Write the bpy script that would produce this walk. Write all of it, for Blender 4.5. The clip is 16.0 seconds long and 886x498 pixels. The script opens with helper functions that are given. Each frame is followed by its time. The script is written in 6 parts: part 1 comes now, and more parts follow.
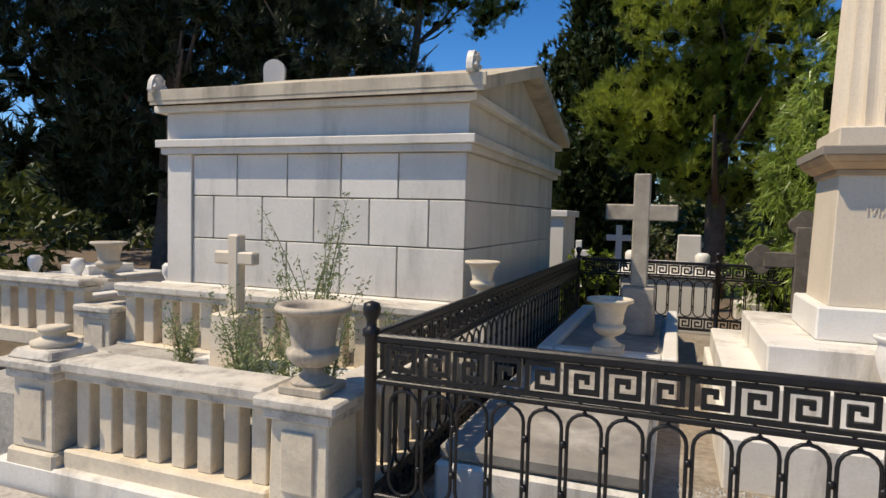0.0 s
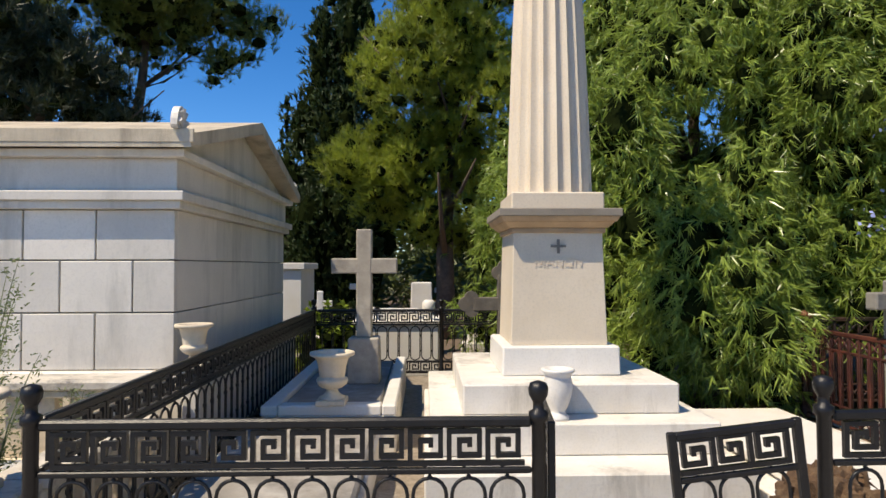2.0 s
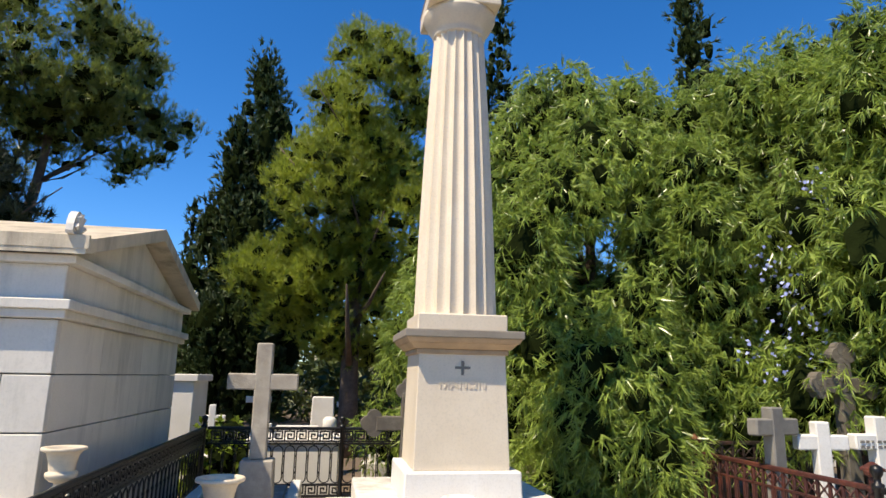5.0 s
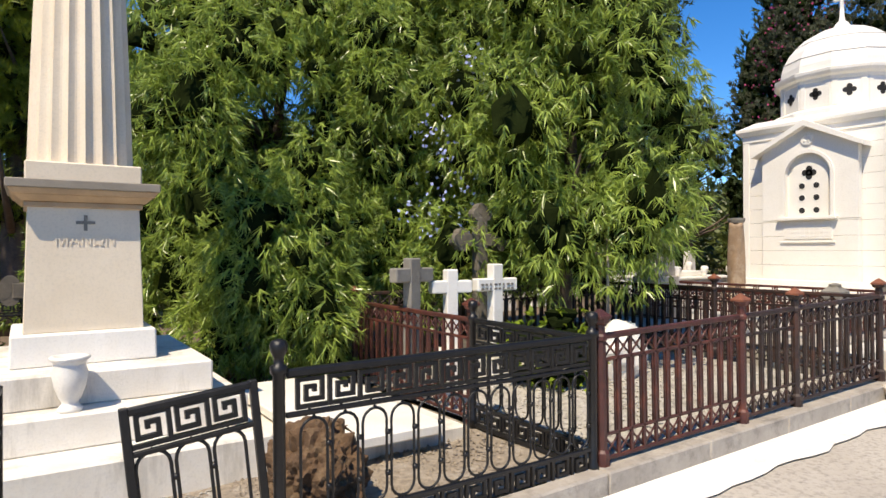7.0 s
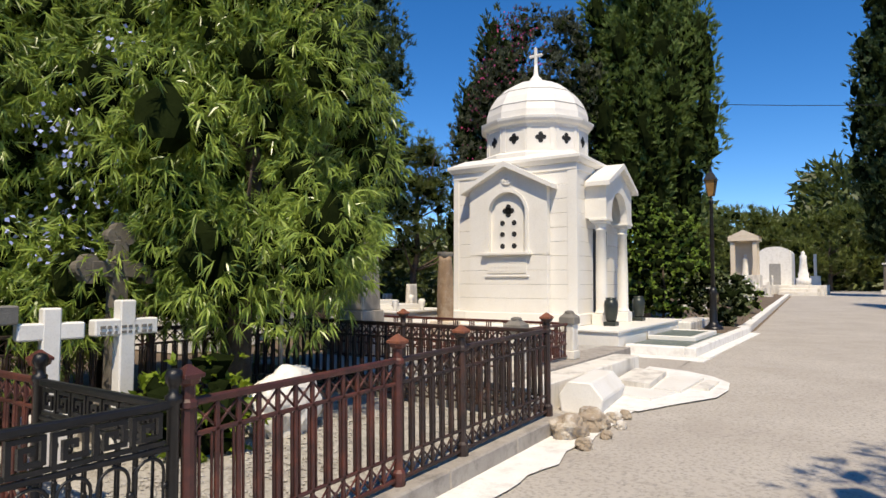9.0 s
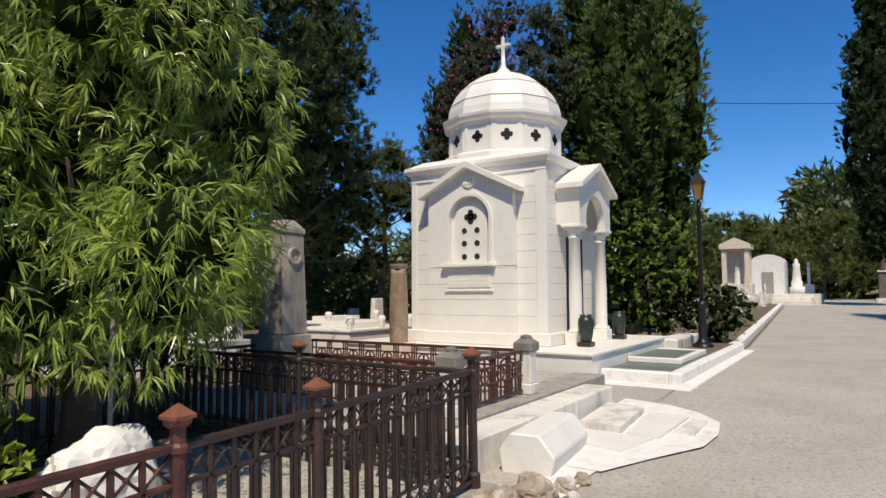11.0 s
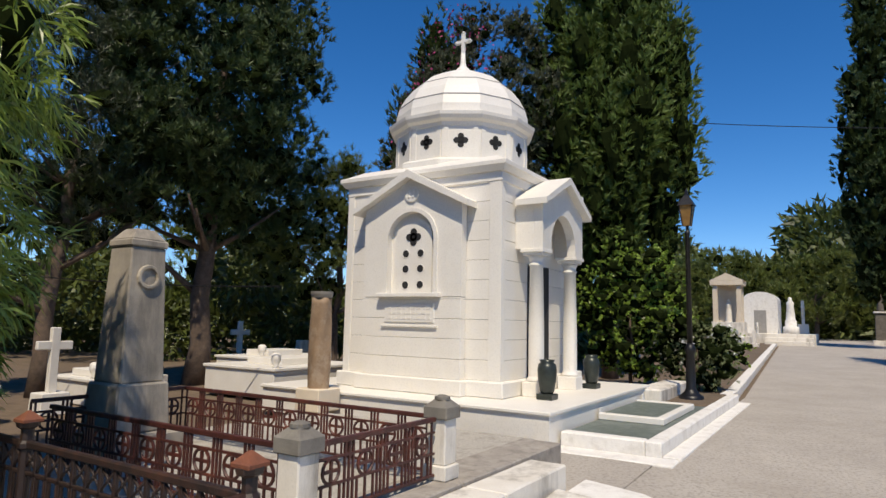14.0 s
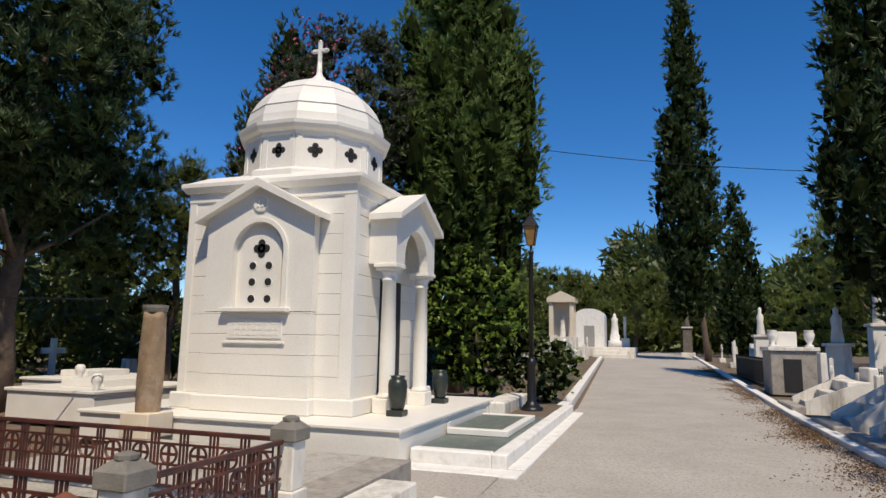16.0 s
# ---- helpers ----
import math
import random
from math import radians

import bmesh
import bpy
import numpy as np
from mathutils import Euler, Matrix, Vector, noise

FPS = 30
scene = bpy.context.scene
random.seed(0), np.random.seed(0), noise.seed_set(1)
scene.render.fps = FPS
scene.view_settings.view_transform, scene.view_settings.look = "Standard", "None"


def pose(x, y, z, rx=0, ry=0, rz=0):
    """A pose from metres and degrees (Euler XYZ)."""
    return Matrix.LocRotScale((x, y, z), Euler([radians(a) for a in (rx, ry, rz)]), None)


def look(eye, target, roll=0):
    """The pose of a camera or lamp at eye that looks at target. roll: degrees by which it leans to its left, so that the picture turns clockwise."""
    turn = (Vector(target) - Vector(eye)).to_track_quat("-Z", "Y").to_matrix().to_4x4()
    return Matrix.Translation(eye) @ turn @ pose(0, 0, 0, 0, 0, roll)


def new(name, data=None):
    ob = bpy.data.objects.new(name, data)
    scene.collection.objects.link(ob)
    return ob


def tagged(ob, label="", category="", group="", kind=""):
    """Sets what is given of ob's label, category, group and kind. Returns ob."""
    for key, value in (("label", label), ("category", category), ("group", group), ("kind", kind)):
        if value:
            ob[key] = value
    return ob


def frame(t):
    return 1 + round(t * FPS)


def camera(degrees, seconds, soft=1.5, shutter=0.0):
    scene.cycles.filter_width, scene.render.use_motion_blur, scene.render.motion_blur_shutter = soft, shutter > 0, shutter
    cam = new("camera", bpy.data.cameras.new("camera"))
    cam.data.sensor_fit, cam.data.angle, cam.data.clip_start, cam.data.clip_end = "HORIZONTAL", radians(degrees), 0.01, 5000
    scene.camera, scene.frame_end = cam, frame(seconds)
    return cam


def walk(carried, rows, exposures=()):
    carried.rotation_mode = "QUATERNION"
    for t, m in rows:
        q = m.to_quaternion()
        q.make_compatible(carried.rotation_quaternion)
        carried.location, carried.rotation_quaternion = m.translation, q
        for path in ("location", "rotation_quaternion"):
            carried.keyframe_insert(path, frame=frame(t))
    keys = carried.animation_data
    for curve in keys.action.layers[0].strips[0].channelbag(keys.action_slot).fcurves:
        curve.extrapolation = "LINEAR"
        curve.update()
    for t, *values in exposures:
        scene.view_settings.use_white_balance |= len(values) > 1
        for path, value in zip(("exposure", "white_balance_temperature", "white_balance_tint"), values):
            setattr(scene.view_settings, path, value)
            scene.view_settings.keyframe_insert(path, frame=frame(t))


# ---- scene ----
cam = camera(70.4, 16.0)
EXPOSURES = [(0, -0.12, 7800, 10), (1.5, -0.05, 7800, 10), (3, 0.34, 7800, 10), (5.5, 0.36, 7800, 10), (7, 0.33, 7750, 10), (9, 0.0, 7650, 10),
             (12, -0.22, 7550, 10), (16, -0.3, 7500, 10)]
PATH = [
    (0, (0.363, 0.444, 1.429), (-0.331, 2.317, 1.321), 1.5),
    (0.5, (0.468, 0.442, 1.443), (-0.006, 2.384, 1.36), 0.9),
    (1, (0.575, 0.431, 1.451), (0.37, 2.42, 1.398), 0.2),
    (1.5, (0.649, 0.418, 1.464), (0.651, 2.418, 1.442), -0.2),
    (2, (0.665, 0.401, 1.504), (0.723, 2.4, 1.558), -0.1),
    (2.5, (0.667, 0.382, 1.578), (0.755, 2.366, 1.814), 0.3),
    (3, (0.702, 0.36, 1.625), (0.81, 2.303, 2.087), 1.0),
    (3.2, (0.710, 0.330, 1.654), (0.816, 2.255, 2.191), 1.1),
    (4.2, (0.690, 0.345, 1.63), (0.9175, 2.198, 2.347), 1.0),
    (5.3, (0.667, 0.355, 1.527), (1.070, 2.300, 1.753), 0.9),
    (5.5, (0.699, 0.347, 1.485), (1.157, 2.289, 1.615), 0.7),
    (6, (0.897, 0.269, 1.442), (1.51, 2.173, 1.451), 1.1),
    (6.5, (1.15, 0.175, 1.446), (2.027, 1.973, 1.449), 0.7),
    (7, (1.34, 0.132, 1.459), (2.45, 1.796, 1.462), -0.1),
    (7.5, (1.55, 0.232, 1.44), (2.919, 1.691, 1.469), 0.3),
    (8, (1.809, 0.349, 1.461), (3.384, 1.58, 1.518), -0.3),
    (8.5, (2.22, 0.339, 1.448), (3.848, 1.495, 1.568), 0.2),
    (9, (2.637, 0.309, 1.462), (4.3, 1.415, 1.569), 0.2),
    (9.5, (3.059, 0.416, 1.494), (4.75, 1.479, 1.593), -0.9),
    (12, (5.367, 0.636, 1.606), (7.017, 1.752, 1.787), 0.3),
    (12.5, (5.811, 0.745, 1.619), (7.452, 1.871, 1.817), 0.2),
    (13, (6.22, 0.812, 1.64), (7.862, 1.937, 1.839), -0.0),
    (13.5, (6.574, 0.839, 1.656), (8.209, 1.969, 1.878), 1.0),
    (14, (6.763, 0.947, 1.693), (8.442, 2.009, 1.924), 1.2),
    (14.5, (6.827, 1.085, 1.706), (8.56, 2.048, 1.969), 1.4),
    (15, (6.83, 1.121, 1.703), (8.612, 1.986, 1.978), 1.2),
    (15.5, (6.848, 1.105, 1.712), (8.678, 1.864, 1.984), 1.3),
    (16, (6.846, 1.064, 1.694), (8.723, 1.693, 1.982), 0.9),
]
walk(cam, [(t, look(eye, target, roll)) for t, eye, target, roll in PATH],
     EXPOSURES)


# ---- light ----
SUN = Vector((0.25, 0.15, -0.46)).normalized()
world = bpy.data.worlds.new("sky")
scene.world = world
world.use_nodes = True
wn = world.node_tree
sky = wn.nodes.new("ShaderNodeTexSky")
sky.sky_type = "NISHITA"
sky.sun_disc = False
sky.sun_elevation = math.asin(-SUN.z)
sky.sun_rotation = math.atan2(-SUN.x, -SUN.y)
sky.altitude = 2500
sky.air_density, sky.dust_density, sky.ozone_density = 1.0, 0.0, 5.0
tone = wn.nodes.new("ShaderNodeHueSaturation")
tone.inputs["Saturation"].default_value = 1.3
tone.inputs["Hue"].default_value = 0.506
wn.links.new(sky.outputs[0], tone.inputs["Color"])
wn.links.new(tone.outputs[0], wn.nodes["Background"].inputs[0])
wn.nodes["Background"].inputs[1].default_value = 0.195
sun_data = bpy.data.lights.new("sun", "SUN")
sun_data.energy, sun_data.angle, sun_data.color = 5.0, radians(0.53), (1.0, 0.94, 0.84)
sun = new("sun", sun_data)
sun.matrix_world = look((0, 0, 30), Vector((0, 0, 30)) + SUN)



# ---- materials ----
def rgb(c):
    return (c[0], c[1], c[2], 1.0)


def mat(name, base, dark, rough=0.7, metal=0.0, scale=6.0, fine=60.0, bump=0.25, stain=None, stain_amount=0.4,
        stain_scale=2.0, streak=False, piece=0.0, spread=0.5, gloss=0.5, grain=0.45, deep=0.72):
    """Base and dark colour mixed by two noises, stains of their own shape, and fine relief."""
    m = bpy.data.materials.new(name)
    m.use_nodes = True
    nt = m.node_tree
    n, l = nt.nodes, nt.links
    bsdf = n["Principled BSDF"]
    co = n.new("ShaderNodeTexCoord")
    geo = n.new("ShaderNodeNewGeometry")

    def tex(s, detail, vec=None, rough_=0.6):
        t = n.new("ShaderNodeTexNoise")
        t.inputs["Scale"].default_value, t.inputs["Detail"].default_value, t.inputs["Roughness"].default_value = s, detail, rough_
        l.new(vec or geo.outputs["Position"], t.inputs["Vector"])
        return t

    def ramp(src, lo, hi):
        r = n.new("ShaderNodeMapRange")
        r.inputs[1].default_value, r.inputs[2].default_value = lo, hi
        l.new(src, r.inputs[0])
        return r.outputs[0]

    def mix(f, a, b):
        x = n.new("ShaderNodeMix")
        x.data_type = "RGBA"
        for s, v in ((x.inputs[0], f), (x.inputs[6], a), (x.inputs[7], b)):
            if isinstance(v, (int, float)):
                s.default_value = v
            elif isinstance(v, tuple):
                s.default_value = v
            else:
                l.new(v, s)
        return x.outputs[2]

    big, small = tex(scale, 6), tex(fine, 4)
    col = mix(ramp(big.outputs[0], 0.5 - spread * 0.5, 0.5 + spread * 0.5), rgb(dark), rgb(base))
    shade = tuple(c * deep for c in base)
    f2 = n.new("ShaderNodeMath")
    f2.operation = "MULTIPLY"
    f2.inputs[1].default_value = grain
    l.new(ramp(small.outputs[0], 0.48, 0.72), f2.inputs[0])
    col = mix(f2.outputs[0], col, rgb(shade))
    if stain:
        vec = None
        if streak:
            mp = n.new("ShaderNodeMapping")
            mp.inputs["Scale"].default_value = (1.0, 1.0, 0.18)
            l.new(geo.outputs["Position"], mp.inputs[0])
            vec = mp.outputs[0]
        s = tex(stain_scale, 8, vec, 0.7)
        f3 = n.new("ShaderNodeMath")
        f3.operation = "MULTIPLY"
        f3.inputs[1].default_value = stain_amount
        l.new(ramp(s.outputs[0], 0.5, 0.72), f3.inputs[0])
        col = mix(f3.outputs[0], col, rgb(stain))
    if piece:
        info = n.new("ShaderNodeObjectInfo")
        hsv = n.new("ShaderNodeHueSaturation")
        mr = n.new("ShaderNodeMapRange")
        mr.inputs[3].default_value, mr.inputs[4].default_value = 1 - piece, 1 + piece
        l.new(info.outputs["Random"], mr.inputs[0])
        l.new(mr.outputs[0], hsv.inputs["Value"])
        l.new(col, hsv.inputs["Color"])
        col = hsv.outputs[0]
    l.new(col, bsdf.inputs["Base Color"])
    bsdf.inputs["Roughness"].default_value, bsdf.inputs["Metallic"].default_value = rough, metal
    bsdf.inputs["Specular IOR Level"].default_value = gloss
    if bump:
        b = n.new("ShaderNodeBump")
        b.inputs["Strength"].default_value, b.inputs["Distance"].default_value = bump, 0.01
        l.new(small.outputs[0], b.inputs["Height"])
        l.new(b.outputs[0], bsdf.inputs["Normal"])
    return m


def leaf_mat(name, a, b, translucent=0.35, rough=0.45):
    """Leaves that differ one by one between two greens and let some light through."""
    m = bpy.data.materials.new(name)
    m.use_nodes = True
    nt = m.node_tree
    n, l = nt.nodes, nt.links
    bsdf, out = n["Principled BSDF"], n["Material Output"]
    geo = n.new("ShaderNodeNewGeometry")
    big = n.new("ShaderNodeTexNoise")
    big.inputs["Scale"].default_value = 0.9
    l.new(geo.outputs["Position"], big.inputs["Vector"])
    add = n.new("ShaderNodeMath")
    add.operation = "MULTIPLY_ADD"
    add.inputs[1].default_value = 0.65
    l.new(geo.outputs["Random Per Island"], add.inputs[0])
    half = n.new("ShaderNodeMath")
    half.operation = "MULTIPLY_ADD"
    half.inputs[1].default_value, half.inputs[2].default_value = 1.3, -0.48
    l.new(big.outputs[0], half.inputs[0])
    l.new(half.outputs[0], add.inputs[2])
    x = n.new("ShaderNodeMix")
    x.data_type = "RGBA"
    x.inputs[6].default_value, x.inputs[7].default_value = rgb(a), rgb(b)
    l.new(add.outputs[0], x.inputs[0])
    l.new(x.outputs[2], bsdf.inputs["Base Color"])
    bsdf.inputs["Roughness"].default_value = rough
    tr = n.new("ShaderNodeBsdfTranslucent")
    l.new(x.outputs[2], tr.inputs[0])
    sh = n.new("ShaderNodeMixShader")
    sh.inputs[0].default_value = translucent
    l.new(bsdf.outputs[0], sh.inputs[1])
    l.new(tr.outputs[0], sh.inputs[2])
    l.new(sh.outputs[0], out.inputs[0])
    return m


WHITE = mat("white_marble", (0.80, 0.775, 0.725), (0.71, 0.675, 0.61), 0.55, scale=2.5, bump=0.08, stain=(0.60, 0.50, 0.36), stain_amount=0.25, stain_scale=1.3, streak=True)
CHAPEL = mat("chapel_marble", (0.82, 0.79, 0.73), (0.76, 0.72, 0.65), 0.5, scale=1.7, fine=40, bump=0.06, stain=(0.68, 0.60, 0.46), stain_amount=0.22, stain_scale=0.9, streak=True)
GREYWALL = mat("grey_veined_marble", (0.79, 0.735, 0.65), (0.63, 0.59, 0.53), 0.5, scale=2.0, bump=0.06, stain=(0.38, 0.36, 0.32), stain_amount=0.8, stain_scale=2.2, streak=True, piece=0.09)
CREAM = mat("cream_marble", (0.74, 0.64, 0.505), (0.65, 0.545, 0.41), 0.6, scale=2.2, bump=0.1, stain=(0.42, 0.33, 0.24), stain_amount=0.35, stain_scale=1.6, streak=True)
STEPS = mat("weathered_step_marble", (0.79, 0.755, 0.69), (0.66, 0.61, 0.53), 0.65, scale=3.0, bump=0.2, stain=(0.22, 0.19, 0.15), stain_amount=0.95, stain_scale=1.9, streak=True)
STONE = mat("weathered_grey_stone", (0.26, 0.24, 0.205), (0.15, 0.135, 0.115), 0.85, scale=5.0, bump=0.45, stain=(0.10, 0.09, 0.08), stain_amount=0.6, stain_scale=3.0)
BALUS = mat("lichen_spotted_marble", (0.77, 0.67, 0.51), (0.63, 0.53, 0.40), 0.75, scale=5.0, bump=0.3, stain=(0.20, 0.17, 0.14), stain_amount=0.45, stain_scale=4.0, piece=0.04)
BALUSTOP = mat("dirty_coping_marble", (0.70, 0.65, 0.56), (0.50, 0.45, 0.38), 0.8, scale=7.0, bump=0.4, stain=(0.09, 0.08, 0.07), stain_amount=0.8, stain_scale=6.0)
DARKSTONE = mat("brown_grey_lichen_stone", (0.17, 0.145, 0.115), (0.09, 0.078, 0.065), 0.9, scale=7, bump=0.5, stain=(0.26, 0.24, 0.20), stain_amount=0.5, stain_scale=5)
ORANGE = mat("orange_rust", (0.26, 0.085, 0.04), (0.14, 0.05, 0.03), 0.75, scale=20, bump=0.4)
URN = mat("rain_streaked_urn_marble", (0.60, 0.52, 0.41), (0.45, 0.38, 0.29), 0.75, scale=6.0, bump=0.35, stain=(0.13, 0.115, 0.10), stain_amount=0.75, stain_scale=4.5, streak=True)
SLAB = mat("weathered_tomb_slab", (0.36, 0.33, 0.29), (0.17, 0.155, 0.135), 0.85, scale=4.0, bump=0.4, stain=(0.56, 0.53, 0.48), stain_amount=0.6, stain_scale=2.6)
GREENSLAB = mat("green_black_slab", (0.17, 0.20, 0.175), (0.09, 0.11, 0.095), 0.45, scale=9.0, bump=0.15, stain=(0.30, 0.32, 0.29), stain_amount=0.6, stain_scale=7.0)
OBELISK = mat("sooty_obelisk_marble", (0.50, 0.44, 0.36), (0.20, 0.18, 0.155), 0.8, scale=2.4, bump=0.3, stain=(0.03, 0.03, 0.03), stain_amount=0.8, stain_scale=1.6, streak=True)
BLACK = mat("black_painted_iron", (0.011, 0.011, 0.012), (0.006, 0.006, 0.007), 0.36, 0.0, scale=20, fine=150, bump=0.2, stain=(0.035, 0.028, 0.024), stain_amount=0.4, stain_scale=18, gloss=0.4)
RUST = mat("rusting_iron", (0.040, 0.022, 0.017), (0.018, 0.012, 0.011), 0.5, 0.0, scale=9, fine=120, bump=0.35, stain=(0.15, 0.052, 0.028), stain_amount=0.55, stain_scale=3)
RUSTRED = mat("red_brown_rusted_iron", (0.090, 0.026, 0.020), (0.036, 0.014, 0.012), 0.45, 0.0, scale=9, fine=120, bump=0.35, stain=(0.25, 0.065, 0.035), stain_amount=0.55, stain_scale=4)
ASPHALT = mat("sun_bleached_asphalt", (0.48, 0.44, 0.385), (0.37, 0.33, 0.285), 0.9, scale=0.8, fine=26, grain=1.0, deep=0.52, bump=1.0, stain=(0.33, 0.29, 0.24), stain_amount=0.5, stain_scale=0.9, spread=0.5)
GRAVEL = mat("pale_gravel", (0.56, 0.53, 0.47), (0.33, 0.30, 0.26), 0.95, scale=30, fine=130, bump=0.9, stain=(0.10, 0.07, 0.05), stain_amount=0.5, stain_scale=3)
GRAVELBROWN = mat("brown_gravel_and_soil", (0.38, 0.32, 0.25), (0.17, 0.135, 0.10), 0.95, scale=22, fine=120, bump=0.9, stain=(0.52, 0.48, 0.42), stain_amount=0.6, stain_scale=2.5)
ROOFEDGE = mat("brown_stained_roof_marble", (0.66, 0.57, 0.43), (0.44, 0.37, 0.27), 0.7, scale=3.5, bump=0.25, stain=(0.14, 0.11, 0.08), stain_amount=0.7, stain_scale=3.2, streak=True)
CROSSSTONE = mat("pale_lichen_stone", (0.50, 0.45, 0.38), (0.30, 0.265, 0.22), 0.85, scale=5.0, bump=0.45, stain=(0.16, 0.14, 0.12), stain_amount=0.6, stain_scale=3.0)
CORNICE = mat("grey_weathered_cornice", (0.34, 0.295, 0.235), (0.20, 0.17, 0.135), 0.8, scale=4, bump=0.3, stain=(0.14, 0.12, 0.10), stain_amount=0.6, stain_scale=4)
OCHRE = mat("ochre_stained_marble", (0.52, 0.35, 0.20), (0.36, 0.24, 0.14), 0.7, scale=5, bump=0.2)
EARTH = mat("dry_earth", (0.20, 0.14, 0.095), (0.10, 0.075, 0.05), 0.95, scale=5, fine=60, bump=0.9, stain=(0.05, 0.06, 0.03), stain_amount=0.5, stain_scale=1.2)
KERB = mat("worn_concrete_kerb", (0.42, 0.38, 0.33), (0.26, 0.23, 0.20), 0.9, scale=5, bump=0.5, stain=(0.08, 0.07, 0.06), stain_amount=0.6, stain_scale=6)
LIME = mat("whitewashed_kerb", (0.82, 0.80, 0.76), (0.72, 0.69, 0.64), 0.85, scale=6, bump=0.3, stain=(0.40, 0.36, 0.31), stain_amount=0.5, stain_scale=5)
BARK = mat("pine_bark", (0.16, 0.11, 0.08), (0.06, 0.045, 0.035), 0.95, scale=9, fine=40, bump=0.9, stain=(0.22, 0.17, 0.13), stain_amount=0.5, stain_scale=4)
ROOT = mat("dry_root_clod", (0.15, 0.085, 0.045), (0.06, 0.035, 0.02), 0.95, scale=14, fine=70, bump=1.0, stain=(0.24, 0.17, 0.10), stain_amount=0.6, stain_scale=9)
DARK = mat("dark_opening", (0.02, 0.02, 0.022), (0.012, 0.012, 0.013), 0.8, bump=0)
BRONZE = mat("dark_bronze_urn", (0.055, 0.065, 0.055), (0.025, 0.03, 0.027), 0.35, 0.4, scale=9, bump=0.15)
LEAD = mat("grey_joint", (0.33, 0.32, 0.30), (0.24, 0.23, 0.22), 0.9, scale=8, bump=0.2)
AMBER = mat("amber_lamp_glass", (0.30, 0.17, 0.06), (0.20, 0.11, 0.04), 0.25, scale=10, bump=0.0)
ROOFTILE = mat("clay_roof", (0.38, 0.20, 0.13), (0.25, 0.13, 0.08), 0.8, scale=12, bump=0.5)
RUBBLE = mat("brown_white_rubble", (0.46, 0.38, 0.28), (0.22, 0.16, 0.11), 0.9, scale=4, bump=0.8, stain=(0.80, 0.78, 0.73), stain_amount=0.95, stain_scale=2.6)
DRYLEAF = mat("dry_fallen_leaves", (0.23, 0.135, 0.075), (0.12, 0.07, 0.04), 0.9, scale=30, bump=0.5)
PETAL_BLUE = mat("pale_blue_petals", (0.42, 0.47, 0.80), (0.32, 0.37, 0.70), 0.7, bump=0)
PETAL_PINK = mat("magenta_bracts", (0.45, 0.05, 0.17), (0.30, 0.03, 0.10), 0.7, bump=0)
PETAL_WHITE = mat("white_petals", (0.85, 0.85, 0.82), (0.75, 0.76, 0.72), 0.7, bump=0)

# crown cores: the shade deep in the foliage is put into this colour
CROWN_SHADE = mat("painted_crown_shade", (0.015, 0.022, 0.007), (0.006, 0.009, 0.003), 1.0, scale=6, fine=25, bump=1.0, gloss=0.0)
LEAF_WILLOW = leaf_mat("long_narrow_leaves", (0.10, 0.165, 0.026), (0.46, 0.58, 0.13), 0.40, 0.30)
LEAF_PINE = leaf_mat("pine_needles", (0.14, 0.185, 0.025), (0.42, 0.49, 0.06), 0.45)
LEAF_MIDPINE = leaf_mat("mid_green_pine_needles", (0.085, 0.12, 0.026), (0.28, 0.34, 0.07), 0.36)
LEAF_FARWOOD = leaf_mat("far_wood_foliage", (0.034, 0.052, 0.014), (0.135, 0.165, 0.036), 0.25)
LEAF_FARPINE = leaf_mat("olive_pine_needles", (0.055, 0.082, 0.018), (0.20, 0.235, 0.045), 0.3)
# needle colour darkened to carry the shade of neighbouring trees
LEAF_SHADEDPINE = leaf_mat("shade_darkened_needles", (0.013, 0.024, 0.009), (0.048, 0.066, 0.020), 0.12)
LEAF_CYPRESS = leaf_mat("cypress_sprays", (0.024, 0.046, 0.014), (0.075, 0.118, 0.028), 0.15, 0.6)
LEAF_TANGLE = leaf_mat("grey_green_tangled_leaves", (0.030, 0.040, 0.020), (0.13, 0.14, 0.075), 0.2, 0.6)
# lit copy of the cypress sprays, sunlight put into the lighter leaf colours
LEAF_CYPRESS_SUNLIT = leaf_mat("cypress_sprays_sunlit_copy", (0.065, 0.115, 0.024), (0.175, 0.25, 0.05), 0.28, 0.6)
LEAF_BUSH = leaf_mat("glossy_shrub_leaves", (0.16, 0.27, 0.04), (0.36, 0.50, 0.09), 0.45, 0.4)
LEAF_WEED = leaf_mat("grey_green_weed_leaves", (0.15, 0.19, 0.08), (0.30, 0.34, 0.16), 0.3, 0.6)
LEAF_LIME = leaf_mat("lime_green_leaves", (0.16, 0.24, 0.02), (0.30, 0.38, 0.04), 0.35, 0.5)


# ---- helpers of form ----
def part(name, bm, material, parent=None, label="", smooth=False):
    """One mesh object from a bmesh laid in the world's axes round its parent's base."""
    me = bpy.data.meshes.new(name)
    if parent is not None:
        base = Vector(parent.location)
        if parent.parent is not None:
            base = base + Vector(parent.parent.location)
        bmesh.ops.translate(bm, vec=-base, verts=bm.verts)
    if smooth:
        for f in bm.faces:
            f.smooth = True
    bm.to_mesh(me)
    bm.free()
    me.materials.append(material)
    ob = new(name, me)
    if parent is not None:
        ob.parent = parent
    if label:
        ob["label"] = label
    return ob


